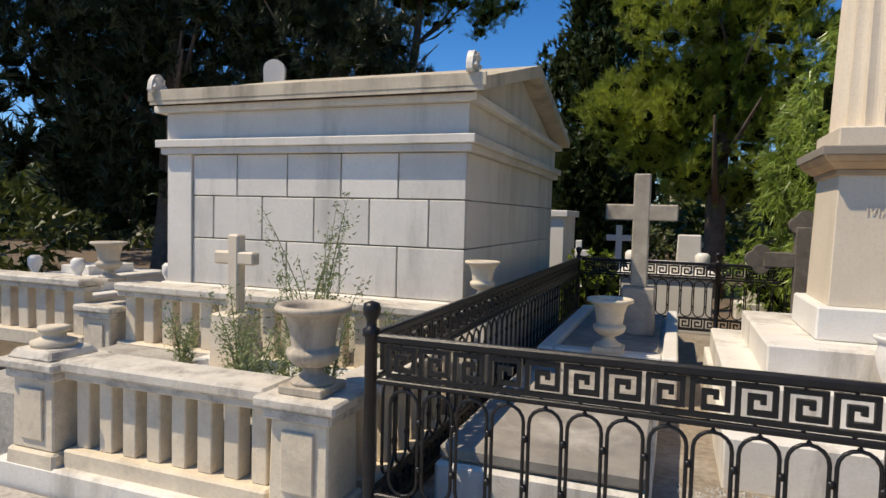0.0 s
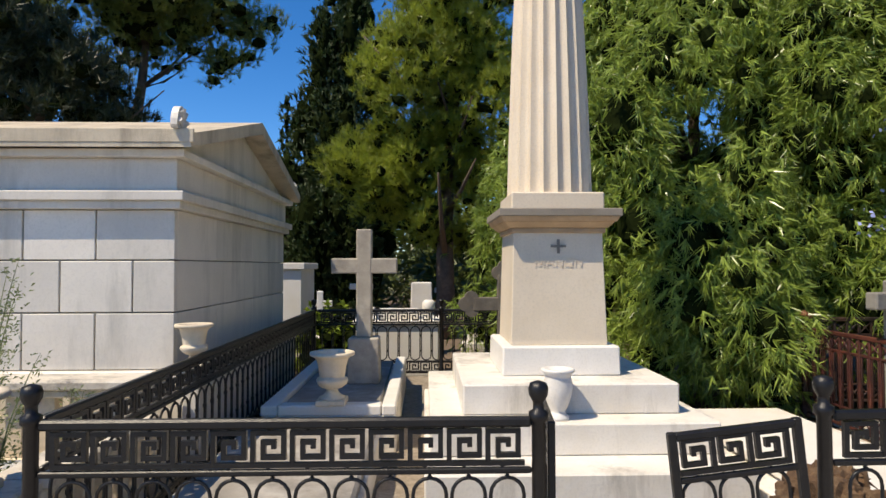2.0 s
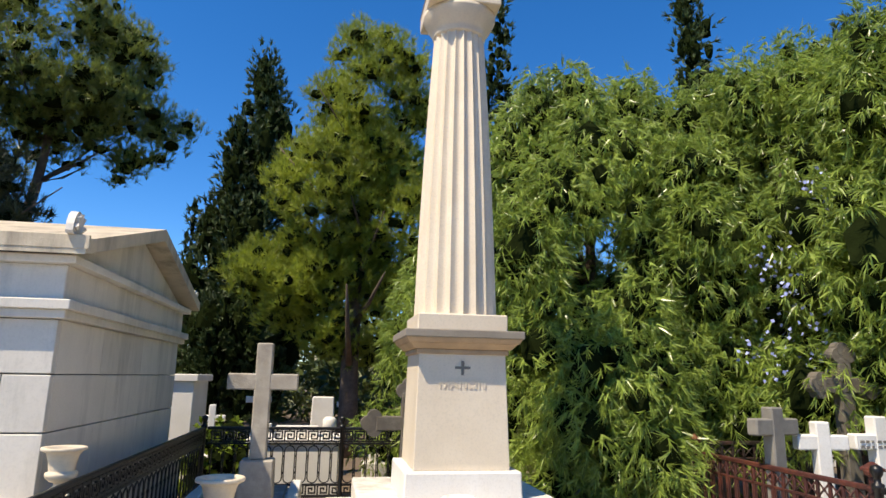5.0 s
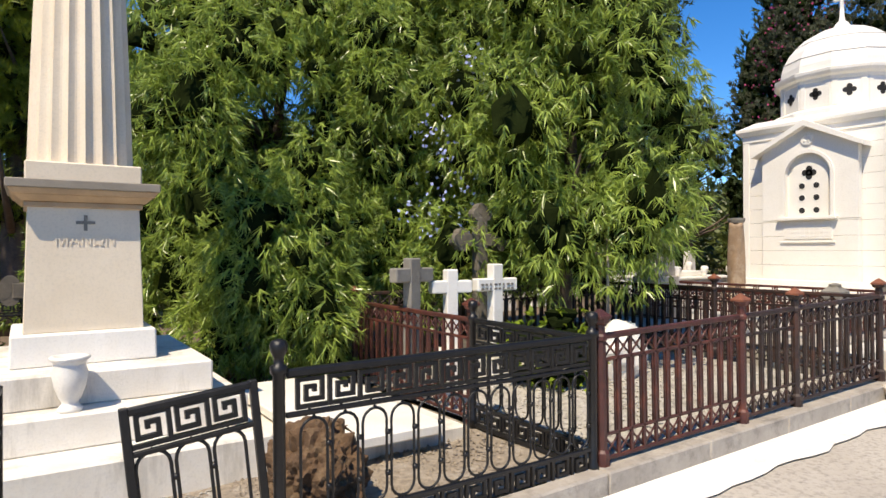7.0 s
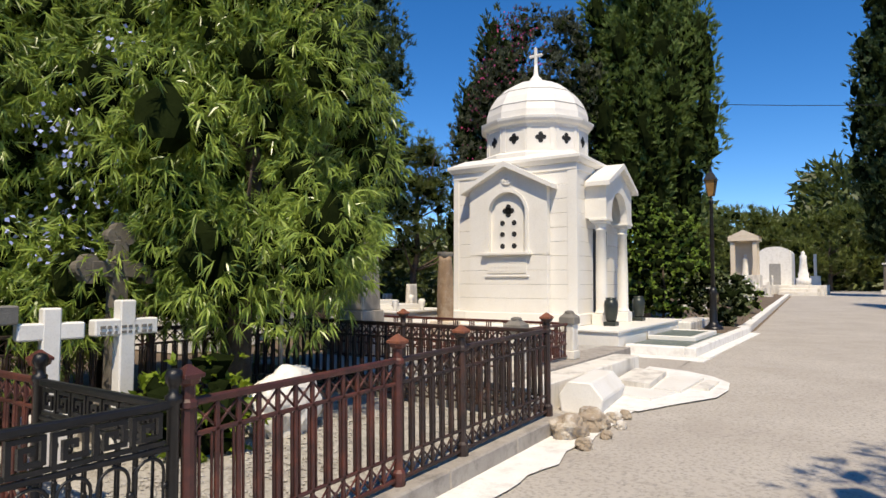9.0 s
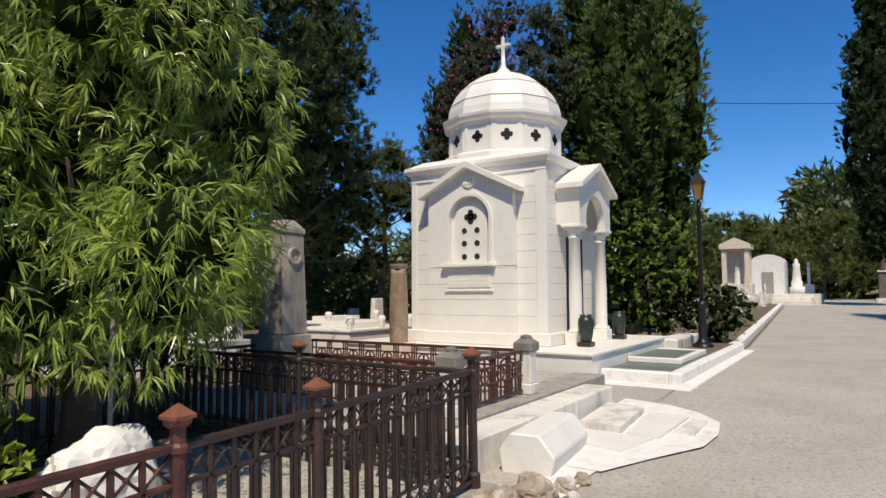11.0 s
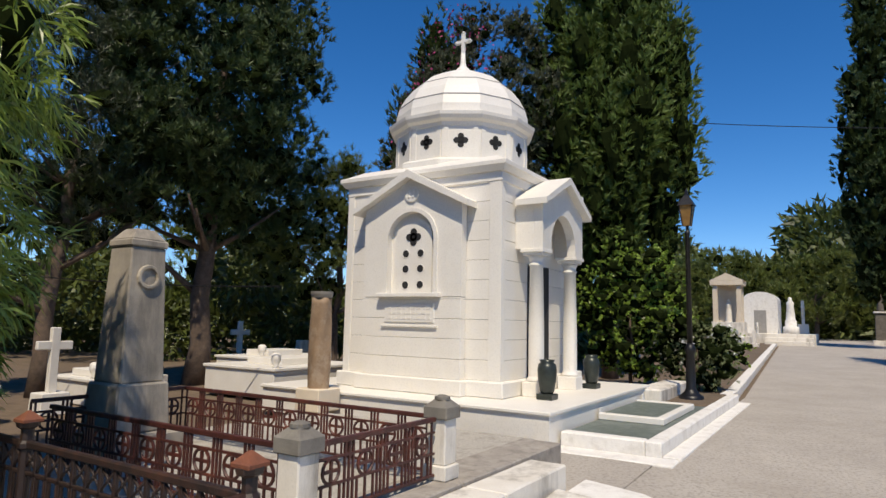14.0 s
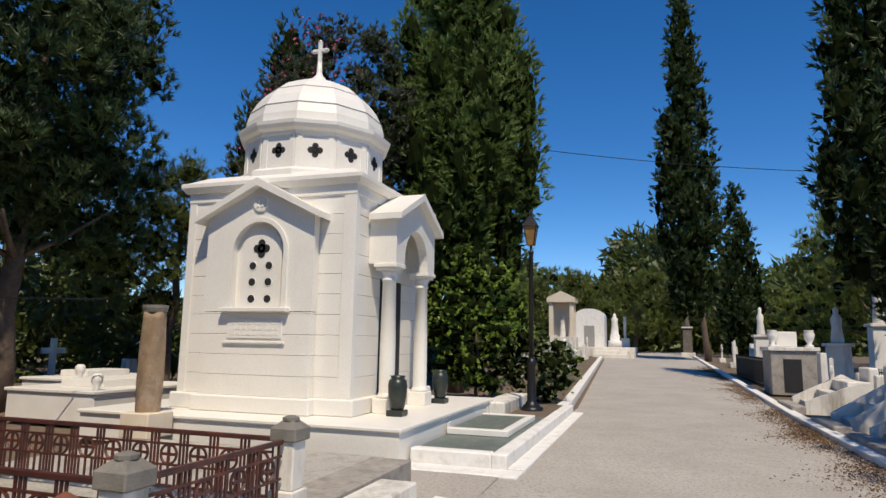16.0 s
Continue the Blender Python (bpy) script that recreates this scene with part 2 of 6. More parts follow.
def local(name, me, parent, m, label=""):
    """A piece that shares its mesh with others of its kind, posed in its parent's own axes."""
    ob = new(name, me)
    ob.parent = parent
    ob.matrix_basis = m
    if label:
        ob["label"] = label
    return ob


def thing(name, at, label, category, group="", kind="", turn=0.0):
    ob = new(name)
    ob.empty_display_size = 0.1
    ob.matrix_basis = pose(at[0], at[1], at[2], 0, 0, turn)
    return tagged(ob, label, category, group, kind)


def mesh_of(name, bm, material, smooth=False):
    me = bpy.data.meshes.new(name)
    if smooth:
        for f in bm.faces:
            f.smooth = True
    bm.to_mesh(me)
    bm.free()
    me.materials.append(material)
    return me


def B():
    return bmesh.new()


def box(bm, x0, y0, z0, x1, y1, z1, bevel=0.0, top=1.0, topy=None):
    """An upright block; top scales its upper face round its middle."""
    cx, cy = (x0 + x1) / 2, (y0 + y1) / 2
    ty = top if topy is None else topy
    v = []
    for z, sx, sy in ((z0, 1, 1), (z1, top, ty)):
        for x, y in ((x0, y0), (x1, y0), (x1, y1), (x0, y1)):
            v.append(bm.verts.new((cx + (x - cx) * sx, cy + (y - cy) * sy, z)))
    fs = [bm.faces.new([v[i] for i in f]) for f in ((3, 2, 1, 0), (4, 5, 6, 7), (0, 1, 5, 4), (1, 2, 6, 5), (2, 3, 7, 6), (3, 0, 4, 7))]
    if bevel:
        es = list({e for f in fs for e in f.edges})
        bmesh.ops.bevel(bm, geom=es, offset=bevel, segments=1, affect="EDGES")
    return bm


def lathe(bm, profile, x, y, z, segs=28, turn=0.0, sx=1.0, sy=1.0):
    """A turned body: profile of (radius, height) from the bottom up."""
    rings = []
    for r, h in profile:
        if r < 1e-5:
            rings.append([bm.verts.new((x, y, z + h))])
        else:
            rings.append([bm.verts.new((x + r * sx * math.cos(turn + a * math.tau / segs), y + r * sy * math.sin(turn + a * math.tau / segs), z + h)) for a in range(segs)])
    for a, b in zip(rings, rings[1:]):
        for i in range(segs):
            j = (i + 1) % segs
            q = [a[i % len(a)], a[j % len(a)], b[j % len(b)], b[i % len(b)]]
            q = [p for k, p in enumerate(q) if p not in q[:k]]
            if len(q) > 2:
                bm.faces.new(q)
    for ring, flip in ((rings[0], True), (rings[-1], False)):
        if len(ring) > 1:
            bm.faces.new(ring[::-1] if flip else ring)
    return bm


def prism(bm, pts, depth, m):
    """A flat outline in local x and z, given thickness along local y, then posed."""
    a = [bm.verts.new(m @ Vector((x, 0, z))) for x, z in pts]
    b = [bm.verts.new(m @ Vector((x, depth, z))) for x, z in pts]
    bm.faces.new(a)
    bm.faces.new(b[::-1])
    for i in range(len(pts)):
        j = (i + 1) % len(pts)
        bm.faces.new((a[j], a[i], b[i], b[j]))
    bmesh.ops.recalc_face_normals(bm, faces=bm.faces)
    return bm


def tube(bm, pts, r, segs=6, closed=False):
    """A round bar along points."""
    pts = [Vector(p) for p in pts]
    rings = []
    n = len(pts)
    for i, p in enumerate(pts):
        if closed:
            d = pts[(i + 1) % n] - pts[i - 1]
        else:
            d = pts[min(i + 1, n - 1)] - pts[max(i - 1, 0)]
        d.normalize()
        up = Vector((0, 1, 0)) if abs(d.y) < 0.9 else Vector((0, 0, 1))
        u = d.cross(up).normalized()
        w = d.cross(u)
        rr = r[i] if isinstance(r, (list, tuple)) else r
        rings.append([bm.verts.new(p + (u * math.cos(a * math.tau / segs) + w * math.sin(a * math.tau / segs)) * rr) for a in range(segs)])
    pairs = list(zip(rings, rings[1:])) + ([(rings[-1], rings[0])] if closed else [])
    for a, b in pairs:
        for i in range(segs):
            j = (i + 1) % segs
            bm.faces.new((a[i], a[j], b[j], b[i]))
    if not closed:
        bm.faces.new(rings[0][::-1])
        bm.faces.new(rings[-1])
    return bm


def strip(bm, pts, w, d):
    """Flat iron of width w and depth d along points in local x and z."""
    for (xa, za), (xb, zb) in zip(pts, pts[1:]):
        if abs(xa - xb) < 1e-6:
            lo, hi = min(za, zb), max(za, zb)
            box(bm, xa - w / 2, -d / 2, lo - w / 2, xa + w / 2, d / 2, hi + w / 2)
        else:
            lo, hi = min(xa, xb), max(xa, xb)
            box(bm, lo - w / 2, -d / 2 + 0.001, za - w / 2, hi + w / 2, d / 2 - 0.001, za + w / 2)
    return bm


def ribbon(bm, pts, w, d):
    """One bent flat bar with square mitred corners along points in local x and z."""
    n = len(pts)
    rings = []
    for i in range(n):
        a = Vector(pts[max(i - 1, 0)])
        b = Vector(pts[i])
        c = Vector(pts[min(i + 1, n - 1)])
        u = (b - a).normalized() if i > 0 else (c - b).normalized()
        v = (c - b).normalized() if i < n - 1 else u
        side = Vector((-u.y, u.x)) + Vector((-v.y, v.x))
        side *= (w / 2) / max(side.dot(Vector((-u.y, u.x))), 1e-6)
        rings.append([bm.verts.new((q.x, e, q.y)) for q, e in ((b + side, -d / 2), (b - side, -d / 2), (b - side, d / 2), (b + side, d / 2))])
    for r, s in zip(rings, rings[1:]):
        for k in range(4):
            bm.faces.new((r[k], r[(k + 1) % 4], s[(k + 1) % 4], s[k]))
    bm.faces.new(rings[0][::-1])
    bm.faces.new(rings[-1])
    bmesh.ops.recalc_face_normals(bm, faces=bm.faces)
    return bm


def ground_z(x):
    return -0.2 + 0.3 * min(max(x / 16.0, 0.0), 1.0) + 0.016 * min(max(x - 23.0, 0.0), 37.0)


def road_edge(x, y):
    """The road widens slowly on its chapel side past the chapel."""
    return y + 0.05 * min(max(x - 23.0, 0.0), 50.0) * min(max(y / 2.9, 0.0), 1.0)


# ---- foliage ----
rng = np.random.default_rng(7)


def leaf_mesh(name, base, way, length, width, material, needle=False):
    """Many small leaves as one mesh: base points, directions, lengths and widths (arrays). A needle is one pointed blade."""
    n = len(base)
    way = way / np.maximum(np.linalg.norm(way, axis=1, keepdims=True), 1e-6)
    other = rng.normal(size=(n, 3))
    side = np.cross(way, other)
    side /= np.maximum(np.linalg.norm(side, axis=1, keepdims=True), 1e-6)
    length, width = np.broadcast_to(length, n)[:, None], np.broadcast_to(width, n)[:, None]
    tip = base + way * length
    sag = np.zeros((n, 3))
    sag[:, 2:] = length * 0.12
    mid = base + way * length * 0.45 + sag
    if needle:
        corners = [base + side * width / 2, tip, base - side * width / 2]
    else:
        corners = [base, mid + side * width / 2, tip, mid - side * width / 2]
    q = len(corners)
    me = bpy.data.meshes.new(name)
    me.vertices.add(q * n)
    me.loops.add(q * n)
    me.polygons.add(n)
    me.vertices.foreach_set("co", np.stack(corners, 1).ravel())
    me.loops.foreach_set("vertex_index", np.arange(q * n, dtype=np.int32))
    me.polygons.foreach_set("loop_start", np.arange(n, dtype=np.int32) * q)
    me.polygons.foreach_set("loop_total", np.full(n, q, dtype=np.int32))
    me.update(calc_edges=True)
    me.materials.append(material)
    return me


def ball_points(n, hollow=0.55):
    d = rng.normal(size=(n, 3))
    d /= np.linalg.norm(d, axis=1, keepdims=True)
    r = (hollow**3 + (1 - hollow**3) * rng.random(n)) ** (1 / 3)
    return d * r[:, None], d


def trunk_bm(base, top, r0, r1, limbs, seed, spread=1.0):
    """A tapered, slightly bent trunk with limbs that leave it."""
    rs = random.Random(seed)
    bm = B()
    base, top = Vector(base), Vector(top)
    n = 8
    pts, rad = [], []
    for i in range(n + 1):
        f = i / n
        p = base.lerp(top, f) + Vector((rs.uniform(-1, 1), rs.uniform(-1, 1), 0)) * (0.06 * (top - base).length * f * (1 - f) + 0.02)
        pts.append(p)
        rad.append(r0 * (1 - f) + r1 * f + (0.25 * r0 if i == 0 else 0))
    tube(bm, pts, rad, 10)
    for k in range(limbs):
        f = rs.uniform(0.35, 0.95)
        i = int(f * n)
        a = rs.uniform(0, math.tau)
        length = spread * rs.uniform(0.6, 1.2)
        d = Vector((math.cos(a), math.sin(a), rs.uniform(0.2, 0.8)))
        p = pts[i]
        tube(bm, [p, p + d * length * 0.5 + Vector((0, 0, 0.05 * length)), p + d * length + Vector((0, 0, 0.2 * length))], [rad[i] * 0.45, rad[i] * 0.28, rad[i] * 0.1], 6)
    return bm


def tree(name, at, label, material, clumps, per, length, width, way_fn, trunk, bark=None, category="tree", core=None, tuft=8, needle=False, fan=0.42, hollow=0.55):
    """A tree from clumps (centre and radii): a trunk with limbs, and a crown of single leaves."""
    t = thing(name, at, label, category)
    if trunk:
        part("trunk", trunk, bark or BARK, t, smooth=True)
    bases, ways = [], []
    for c, r in clumps:
        k = max(30, int(per * (r[0] * r[1] * r[2]) ** (2 / 3)))
        q = max(4, k // tuft)
        p, d = ball_points(q, hollow)
        k = q * tuft
        w = np.repeat(way_fn(d, q), tuft, axis=0)
        w /= np.maximum(np.linalg.norm(w, axis=1, keepdims=True), 1e-6)
        bases.append(np.array(c) + np.repeat(p, tuft, axis=0) * np.array(r) + w * length * rng.uniform(0, 0.5, k)[:, None])
        ways.append(w + rng.normal(size=(k, 3)) * fan)
    base = np.concatenate(bases) - np.array(at)
    way = np.concatenate(ways)
    n = len(base)
    me = leaf_mesh("crown", base, way, length * rng.uniform(0.7, 1.3, n), width * rng.uniform(0.7, 1.3, n), material, needle)
    crown = tagged(new("crown", me), kind="stuff")
    crown.parent = t
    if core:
        # solid lumps that close each clump, near black for the shade inside the crown
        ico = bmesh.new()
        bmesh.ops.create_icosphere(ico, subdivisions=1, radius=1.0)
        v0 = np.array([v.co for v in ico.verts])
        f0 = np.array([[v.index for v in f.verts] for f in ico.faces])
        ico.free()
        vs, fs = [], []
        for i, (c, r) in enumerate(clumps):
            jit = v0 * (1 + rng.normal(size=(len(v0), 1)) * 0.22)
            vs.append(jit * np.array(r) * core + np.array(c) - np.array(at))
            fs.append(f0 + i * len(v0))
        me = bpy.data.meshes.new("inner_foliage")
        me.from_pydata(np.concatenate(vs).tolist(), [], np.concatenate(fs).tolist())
        me.materials.append(CROWN_SHADE)
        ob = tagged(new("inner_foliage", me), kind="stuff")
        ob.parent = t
    return t


def out_way(d, k):
    return d + rng.normal(size=(k, 3)) * 0.6


def up_way(d, k):
    w = d * 0.5 + rng.normal(size=(k, 3)) * 0.35
    w[:, 2] += 0.9
    return w


def spray_way(d, k):
    w = d * 0.75 + rng.normal(size=(k, 3)) * 0.25
    w[:, 2] += 0.65
    return w


def droop_way(d, k):
    w = d * 0.7 + rng.normal(size=(k, 3)) * 0.5
    w[:, 2] -= 0.95
    return w


def cypress_clumps(x, y, z0, h, r, seed, n=60, top=0.15, low=0.25):
    """Upright lobes close under the surface of a flame-shaped crown with an uneven outline."""
    rs = random.Random(seed)
    out = []
    for i in range(n):
        f = (i + 0.5) / n
        z = z0 + f * h
        prof = min(1.0, (f + 0.06) / low) ** 0.6 * max(0.0, 1 - max(0, f - low) / (1 - low)) ** (0.85 - top)
        rr = r * max(prof, 0.05)
        for _ in range(max(2, round(7 * rr / r))):
            a = rs.uniform(0, math.tau)
            q = rr * rs.uniform(0.55, 0.92)
            s = max(0.16, min(0.62, r * rs.uniform(0.14, 0.27)))
            out.append(((x + q * math.cos(a), y + q * math.sin(a), z + rs.uniform(-0.5, 0.5) * h / n), (s, s, s * rs.uniform(1.6, 2.6))))
        out.append(((x, y, z), (rr * 0.6, rr * 0.6, max(rr * 0.6, h / n))))
    return out


def cloud_clumps(x, y, z, rx, ry, rz, n, seed, size=0.3, shell=0.6):
    """Clumps scattered through the outer part of an uneven round crown."""
    rs = random.Random(seed)
    out = []
    for _ in range(n):
        while True:
            p = Vector((rs.uniform(-1, 1), rs.uniform(-1, 1), rs.uniform(-1, 1)))
            if shell < p.length < 1:
                break
        s = size * rs.uniform(0.6, 1.3)
        out.append(((x + p.x * rx, y + p.y * ry, z + p.z * rz), (s, s, s * 0.75)))
    return out

# ---- ground and road ----
def sheet(name, x0, y0, x1, y1, dz, material, label, category, step=2.0, uneven=0.0):
    """A sheet that follows the fall of the ground."""
    bm = B()
    xs = [x0 + i * (x1 - x0) / max(1, round((x1 - x0) / step)) for i in range(max(1, round((x1 - x0) / step)) + 1)]
    ys = [y0 + i * (y1 - y0) / max(1, round((y1 - y0) / step)) for i in range(max(1, round((y1 - y0) / step)) + 1)]
    g = [[bm.verts.new((x, road_edge(x, y), ground_z(x) + dz + uneven * noise.noise(Vector((x * 1.3, y * 1.3, 0))))) for y in ys] for x in xs]
    for i in range(len(xs) - 1):
        for j in range(len(ys) - 1):
            bm.faces.new((g[i][j], g[i + 1][j], g[i + 1][j + 1], g[i][j + 1]))
    ob = part(name, bm, material)
    return tagged(ob, label, category, kind="structure")


bm = B()
xs = [-400, -60, -20, 0, 4, 8, 12, 16, 23, 40, 60, 120, 400]
ys = [-400, -60, -20, 0, 20, 60, 400]
g = [[bm.verts.new((x, y, ground_z(x) - 0.06)) for y in ys] for x in xs]
for i in range(len(xs) - 1):
    for j in range(len(ys) - 1):
        bm.faces.new((g[i][j], g[i + 1][j], g[i + 1][j + 1], g[i][j + 1]))
tagged(part("ground", bm, EARTH), "dry brown cemetery earth under the graves and trees", "ground", kind="structure")
sheet("road", -30, -2.0, 120, 2.9, 0.0, ASPHALT, "sun-bleached grey asphalt road between the graves", "road", 1.0, 0.012)
sheet("gravel_bed", -0.9, 3.05, 4.4, 9.4, 0.12, GRAVELBROWN, "brown gravel and soil inside the railed burial plot", "gravel", 0.5, 0.03)
sheet("gravel_bed", 4.5, 3.05, 8.55, 6.6, 0.12, GRAVEL, "pale gravel inside the rust-railed burial plot", "gravel", 0.5, 0.03)


def kerb_run(name, x0, x1, y0, y1, h, material, label, n):
    """A kerb of separate lengths that follow the ground."""
    t = thing(name, ((x0 + x1) / 2, y0, ground_z((x0 + x1) / 2)), label, "kerb", kind="structure")
    for i in range(n):
        a, b = x0 + (x1 - x0) * i / n, x0 + (x1 - x0) * (i + 1) / n
        bm = box(B(), a + 0.004, y0, -0.1, b - 0.004, y1, h, 0.012)
        for v in bm.verts:
            v.co.z += ground_z(v.co.x)
            v.co.y = road_edge(v.co.x, v.co.y)
        part("kerb_stone", bm, material, t)
    return t


kerb_run("kerb", -0.98, 8.75, 2.86, 3.12, 0.16, KERB, "worn stone kerb under the iron railings", 9)
# a strip of white limewash on the road at the foot of the kerb
bm = B()
row = []
for i in range(40):
    x = 3.0 + i * 0.2
    w = 2.50 + 0.10 * noise.noise(Vector((x * 2.3, 5, 0))) + 0.05 * noise.noise(Vector((x * 7.3, 9, 0)))
    row.append((bm.verts.new((x, w, ground_z(x) + 0.016)), bm.verts.new((x, 2.86, ground_z(x) + 0.02))))
for a, b in zip(row, row[1:]):
    bm.faces.new((a[0], b[0], b[1], a[1]))
tagged(part("limewash_strip", bm, LIME), "white limewash strip painted along the road edge", "painted strip", kind="structure")
sheet("apron", 8.76, 2.88, 14.6, 4.4, 0.012, ASPHALT, "worn asphalt apron beside the platform", "pavement", 0.5, 0.008)
kerb_run("kerb", 21.8, 54, 3.05, 3.3, 0.14, LIME, "whitewashed kerb along the road", 26)
kerb_run("kerb", 14, 80, -1.99, -1.76, 0.1, LIME, "chipped whitewashed kerb along the far road side", 30)
sheet("planting_bed", 21.9, 3.3, 74, 5.5, 0.06, EARTH, "earth bed behind the whitewashed kerb", "bed", 2.0, 0.05)


# ---- greek key railings ----
def key_meshes(material):
    p, h = 0.155, 0.13
    k = ribbon(B(), [(0.150, 0.0), (0.0, 0.0), (0.0, h), (0.124, h), (0.124, 0.032), (0.042, 0.032), (0.042, 0.092), (0.084, 0.092), (0.084, 0.066)], 0.020, 0.022)
    key = mesh_of("meander", k, material)
    lp = B()
    pts = []
    top, bot, r = 0.48, 0.0, 0.068
    for i in range(9):
        a = math.pi * i / 8
        pts.append((r * math.cos(a), 0, top - r + r * math.sin(a)))
    for i in range(9):
        a = math.pi + math.pi * i / 8
        pts.append((r * math.cos(a), 0, bot + r + r * math.sin(a)))
    tube(lp, pts, 0.008, 6, True)
    for z in (top + 0.008, bot - 0.008):
        lathe(lp, [(0.0, -0.012), (0.011, 0), (0.0, 0.012)], 0, 0, z, 8)
    for z in (top * 0.72, top * 0.28):
        box(lp, r - 0.004, -0.012, z - 0.012, r + 0.018, 0.012, z + 0.012)
    return key, mesh_of("loop_bar", lp, material, True)


KEY, LOOP = key_meshes(BLACK)


def ball_post(parent, x, y, h, material=None, r=0.029):
    bm = lathe(B(), [(r * 1.35, 0), (r * 1.35, 0.08), (r, 0.1), (r, h - 0.17), (r * 1.4, h - 0.16), (r * 1.4, h - 0.13), (r * 0.8, h - 0.12), (r * 0.8, h - 0.09), (r * 0.9, h - 0.085),
                    (r * 1.35, h - 0.06), (r * 1.45, h - 0.035), (r * 1.2, h - 0.012), (0, h)], 0, 0, 0, 16)
    me = mesh_of("post", bm, material or BLACK, True)
    return local("post", me, parent, pose(x, y, 0))


def key_fence(at, length, turn, label, posts=(), rise=0.0, base=0.0, top=0.93):
    """Black railing: key band, row of loops, key band at the foot. Local x runs along it."""
    t = thing("iron_railing", at, label, "railing", "greek key railings", turn=turn)
    t.matrix_basis = pose(at[0], at[1], at[2], 0, 0, turn) @ pose(0, 0, 0, 0, -math.degrees(math.atan(rise)), 0)
    for px in posts:
        ball_post(t, px, 0, top + 0.15)
    for name, z, r in (("top_rail", top - 0.018, 0.021), ("rail", top - 0.215, 0.013), ("rail", 0.185, 0.013), ("bottom_rail", 0.03, 0.014)):
        bm = box(B(), 0.03, -r, z - r, length - 0.03, r, z + r, r * 0.45)
        local(name, mesh_of(name, bm, BLACK), t, Matrix.Identity(4))
    n = max(1, int((length - 0.14) / 0.155))
    p = (length - 0.14) / n
    for i in range(n):
        local("meander", KEY, t, pose(0.09 + i * p, 0, top - 0.185))
        local("meander", KEY, t, pose(0.09 + i * p, 0, 0.045))
        local("loop_bar", LOOP, t, pose(0.09 + (i + 0.5) * p, 0, 0.205))
    pins = B()
    for i in range(n):
        for z in (top - 0.185, 0.045):
            for lo, hi in ((0.13, 0.16), (-0.03, 0.0)):
                tube(pins, [(0.15 + i * p, 0, z + lo), (0.15 + i * p, 0, z + hi)], 0.008, 6)
    tagged(local("pins", mesh_of("pins", pins, BLACK), t, Matrix.Identity(4)), kind="stuff")
    return t


FB = -0.045
key_fence((-0.914, 2.985, FB), 2.045, 0, "black iron railing with Greek key bands on the kerb", (0.0, 2.045))
key_fence((-0.914, 3.02, FB), 6.4, 90, "long black Greek key railing beside the marble mausoleum", (6.4,))
key_fence((-0.9, 9.43, FB), 3.6, 0, "black Greek key railing across the back of the plot", (1.8, 3.6))
key_fence((2.33, 2.985, -0.03), 2.1, 0, "black Greek key railing with a leaning post beside the gateway", (0.0, 2.08), 0.006)
key_fence((4.40, 3.03, 0.0), 1.25, 90, "short black Greek key railing dividing two plots", (1.25,), top=0.9)

# the open gate: one leaf folded back at its post, the other hanging out of true
gate = thing("gate_leaf", (2.28, 2.975, 0.70), "black iron gate leaf sagging on its post", "gate")
gate.matrix_basis = pose(2.29, 2.975, 0.0) @ pose(0, 0, 0, 0, 6, 181)


def gate_parts(g, w):
    for name, z, r in (("top_rail", 0.86, 0.017), ("rail", 0.68, 0.012), ("rail", 0.185, 0.012), ("bottom_rail", 0.04, 0.014)):
        local(name, mesh_of(name, box(B(), 0.012, -r, z - r, w - 0.012, r, z + r, r * 0.4), BLACK), g, Matrix.Identity(4))
    for x in (0.0, w):
        local("stile", mesh_of("stile", box(B(), x - 0.018, -0.016, 0.0, x + 0.018, 0.016, 0.88, 0.005), BLACK), g, Matrix.Identity(4))
    n = max(1, int((w - 0.06) / 0.155))
    for i in range(n):
        local("meander", KEY, g, pose(0.05 + i * (w - 0.06) / n, 0, 0.71))
        local("loop_bar", LOOP, g, pose(0.05 + (i + 0.5) * (w - 0.06) / n, 0, 0.2))


gate_parts(gate, 0.53)
gate2 = thing("gate_leaf", (1.19, 3.02, -0.02), "black iron gate leaf folded open against its post", "gate", turn=84)
gate_parts(gate2, 0.52)


# ---- rusted lattice railing ----
def lattice_meshes(material):
    w, h = 0.125, 0.12
    x = B()
    for s in (1, -1):
        tube(x, [(0, -0.002 * s, h / 2 - s * h / 2), (w, -0.002 * s, h / 2 + s * h / 2)], 0.0075, 5)
    lathe(x, [(0, -0.016), (0.016, 0), (0, 0.016)], w / 2, 0, h / 2, 8)
    b = box(B(), -0.0125, -0.011, 0, 0.0125, 0.011, 1.0, 0.003)
    a = B()
    r = 0.036
    pts = [(-r, 0, 0)] + [(-r * math.cos(math.pi * i / 8), 0, 1.0 - r + r * math.sin(math.pi * i / 8)) for i in range(9)] + [(r, 0, 0)]
    tube(a, [(px, py, 0.47 * pz) for px, py, pz in pts], 0.0085, 5)
    return mesh_of("lattice", x, material, True), mesh_of("bar", b, material), mesh_of("arch", a, material, True)


LAT = {m.name: lattice_meshes(m) for m in (RUST, RUSTRED)}


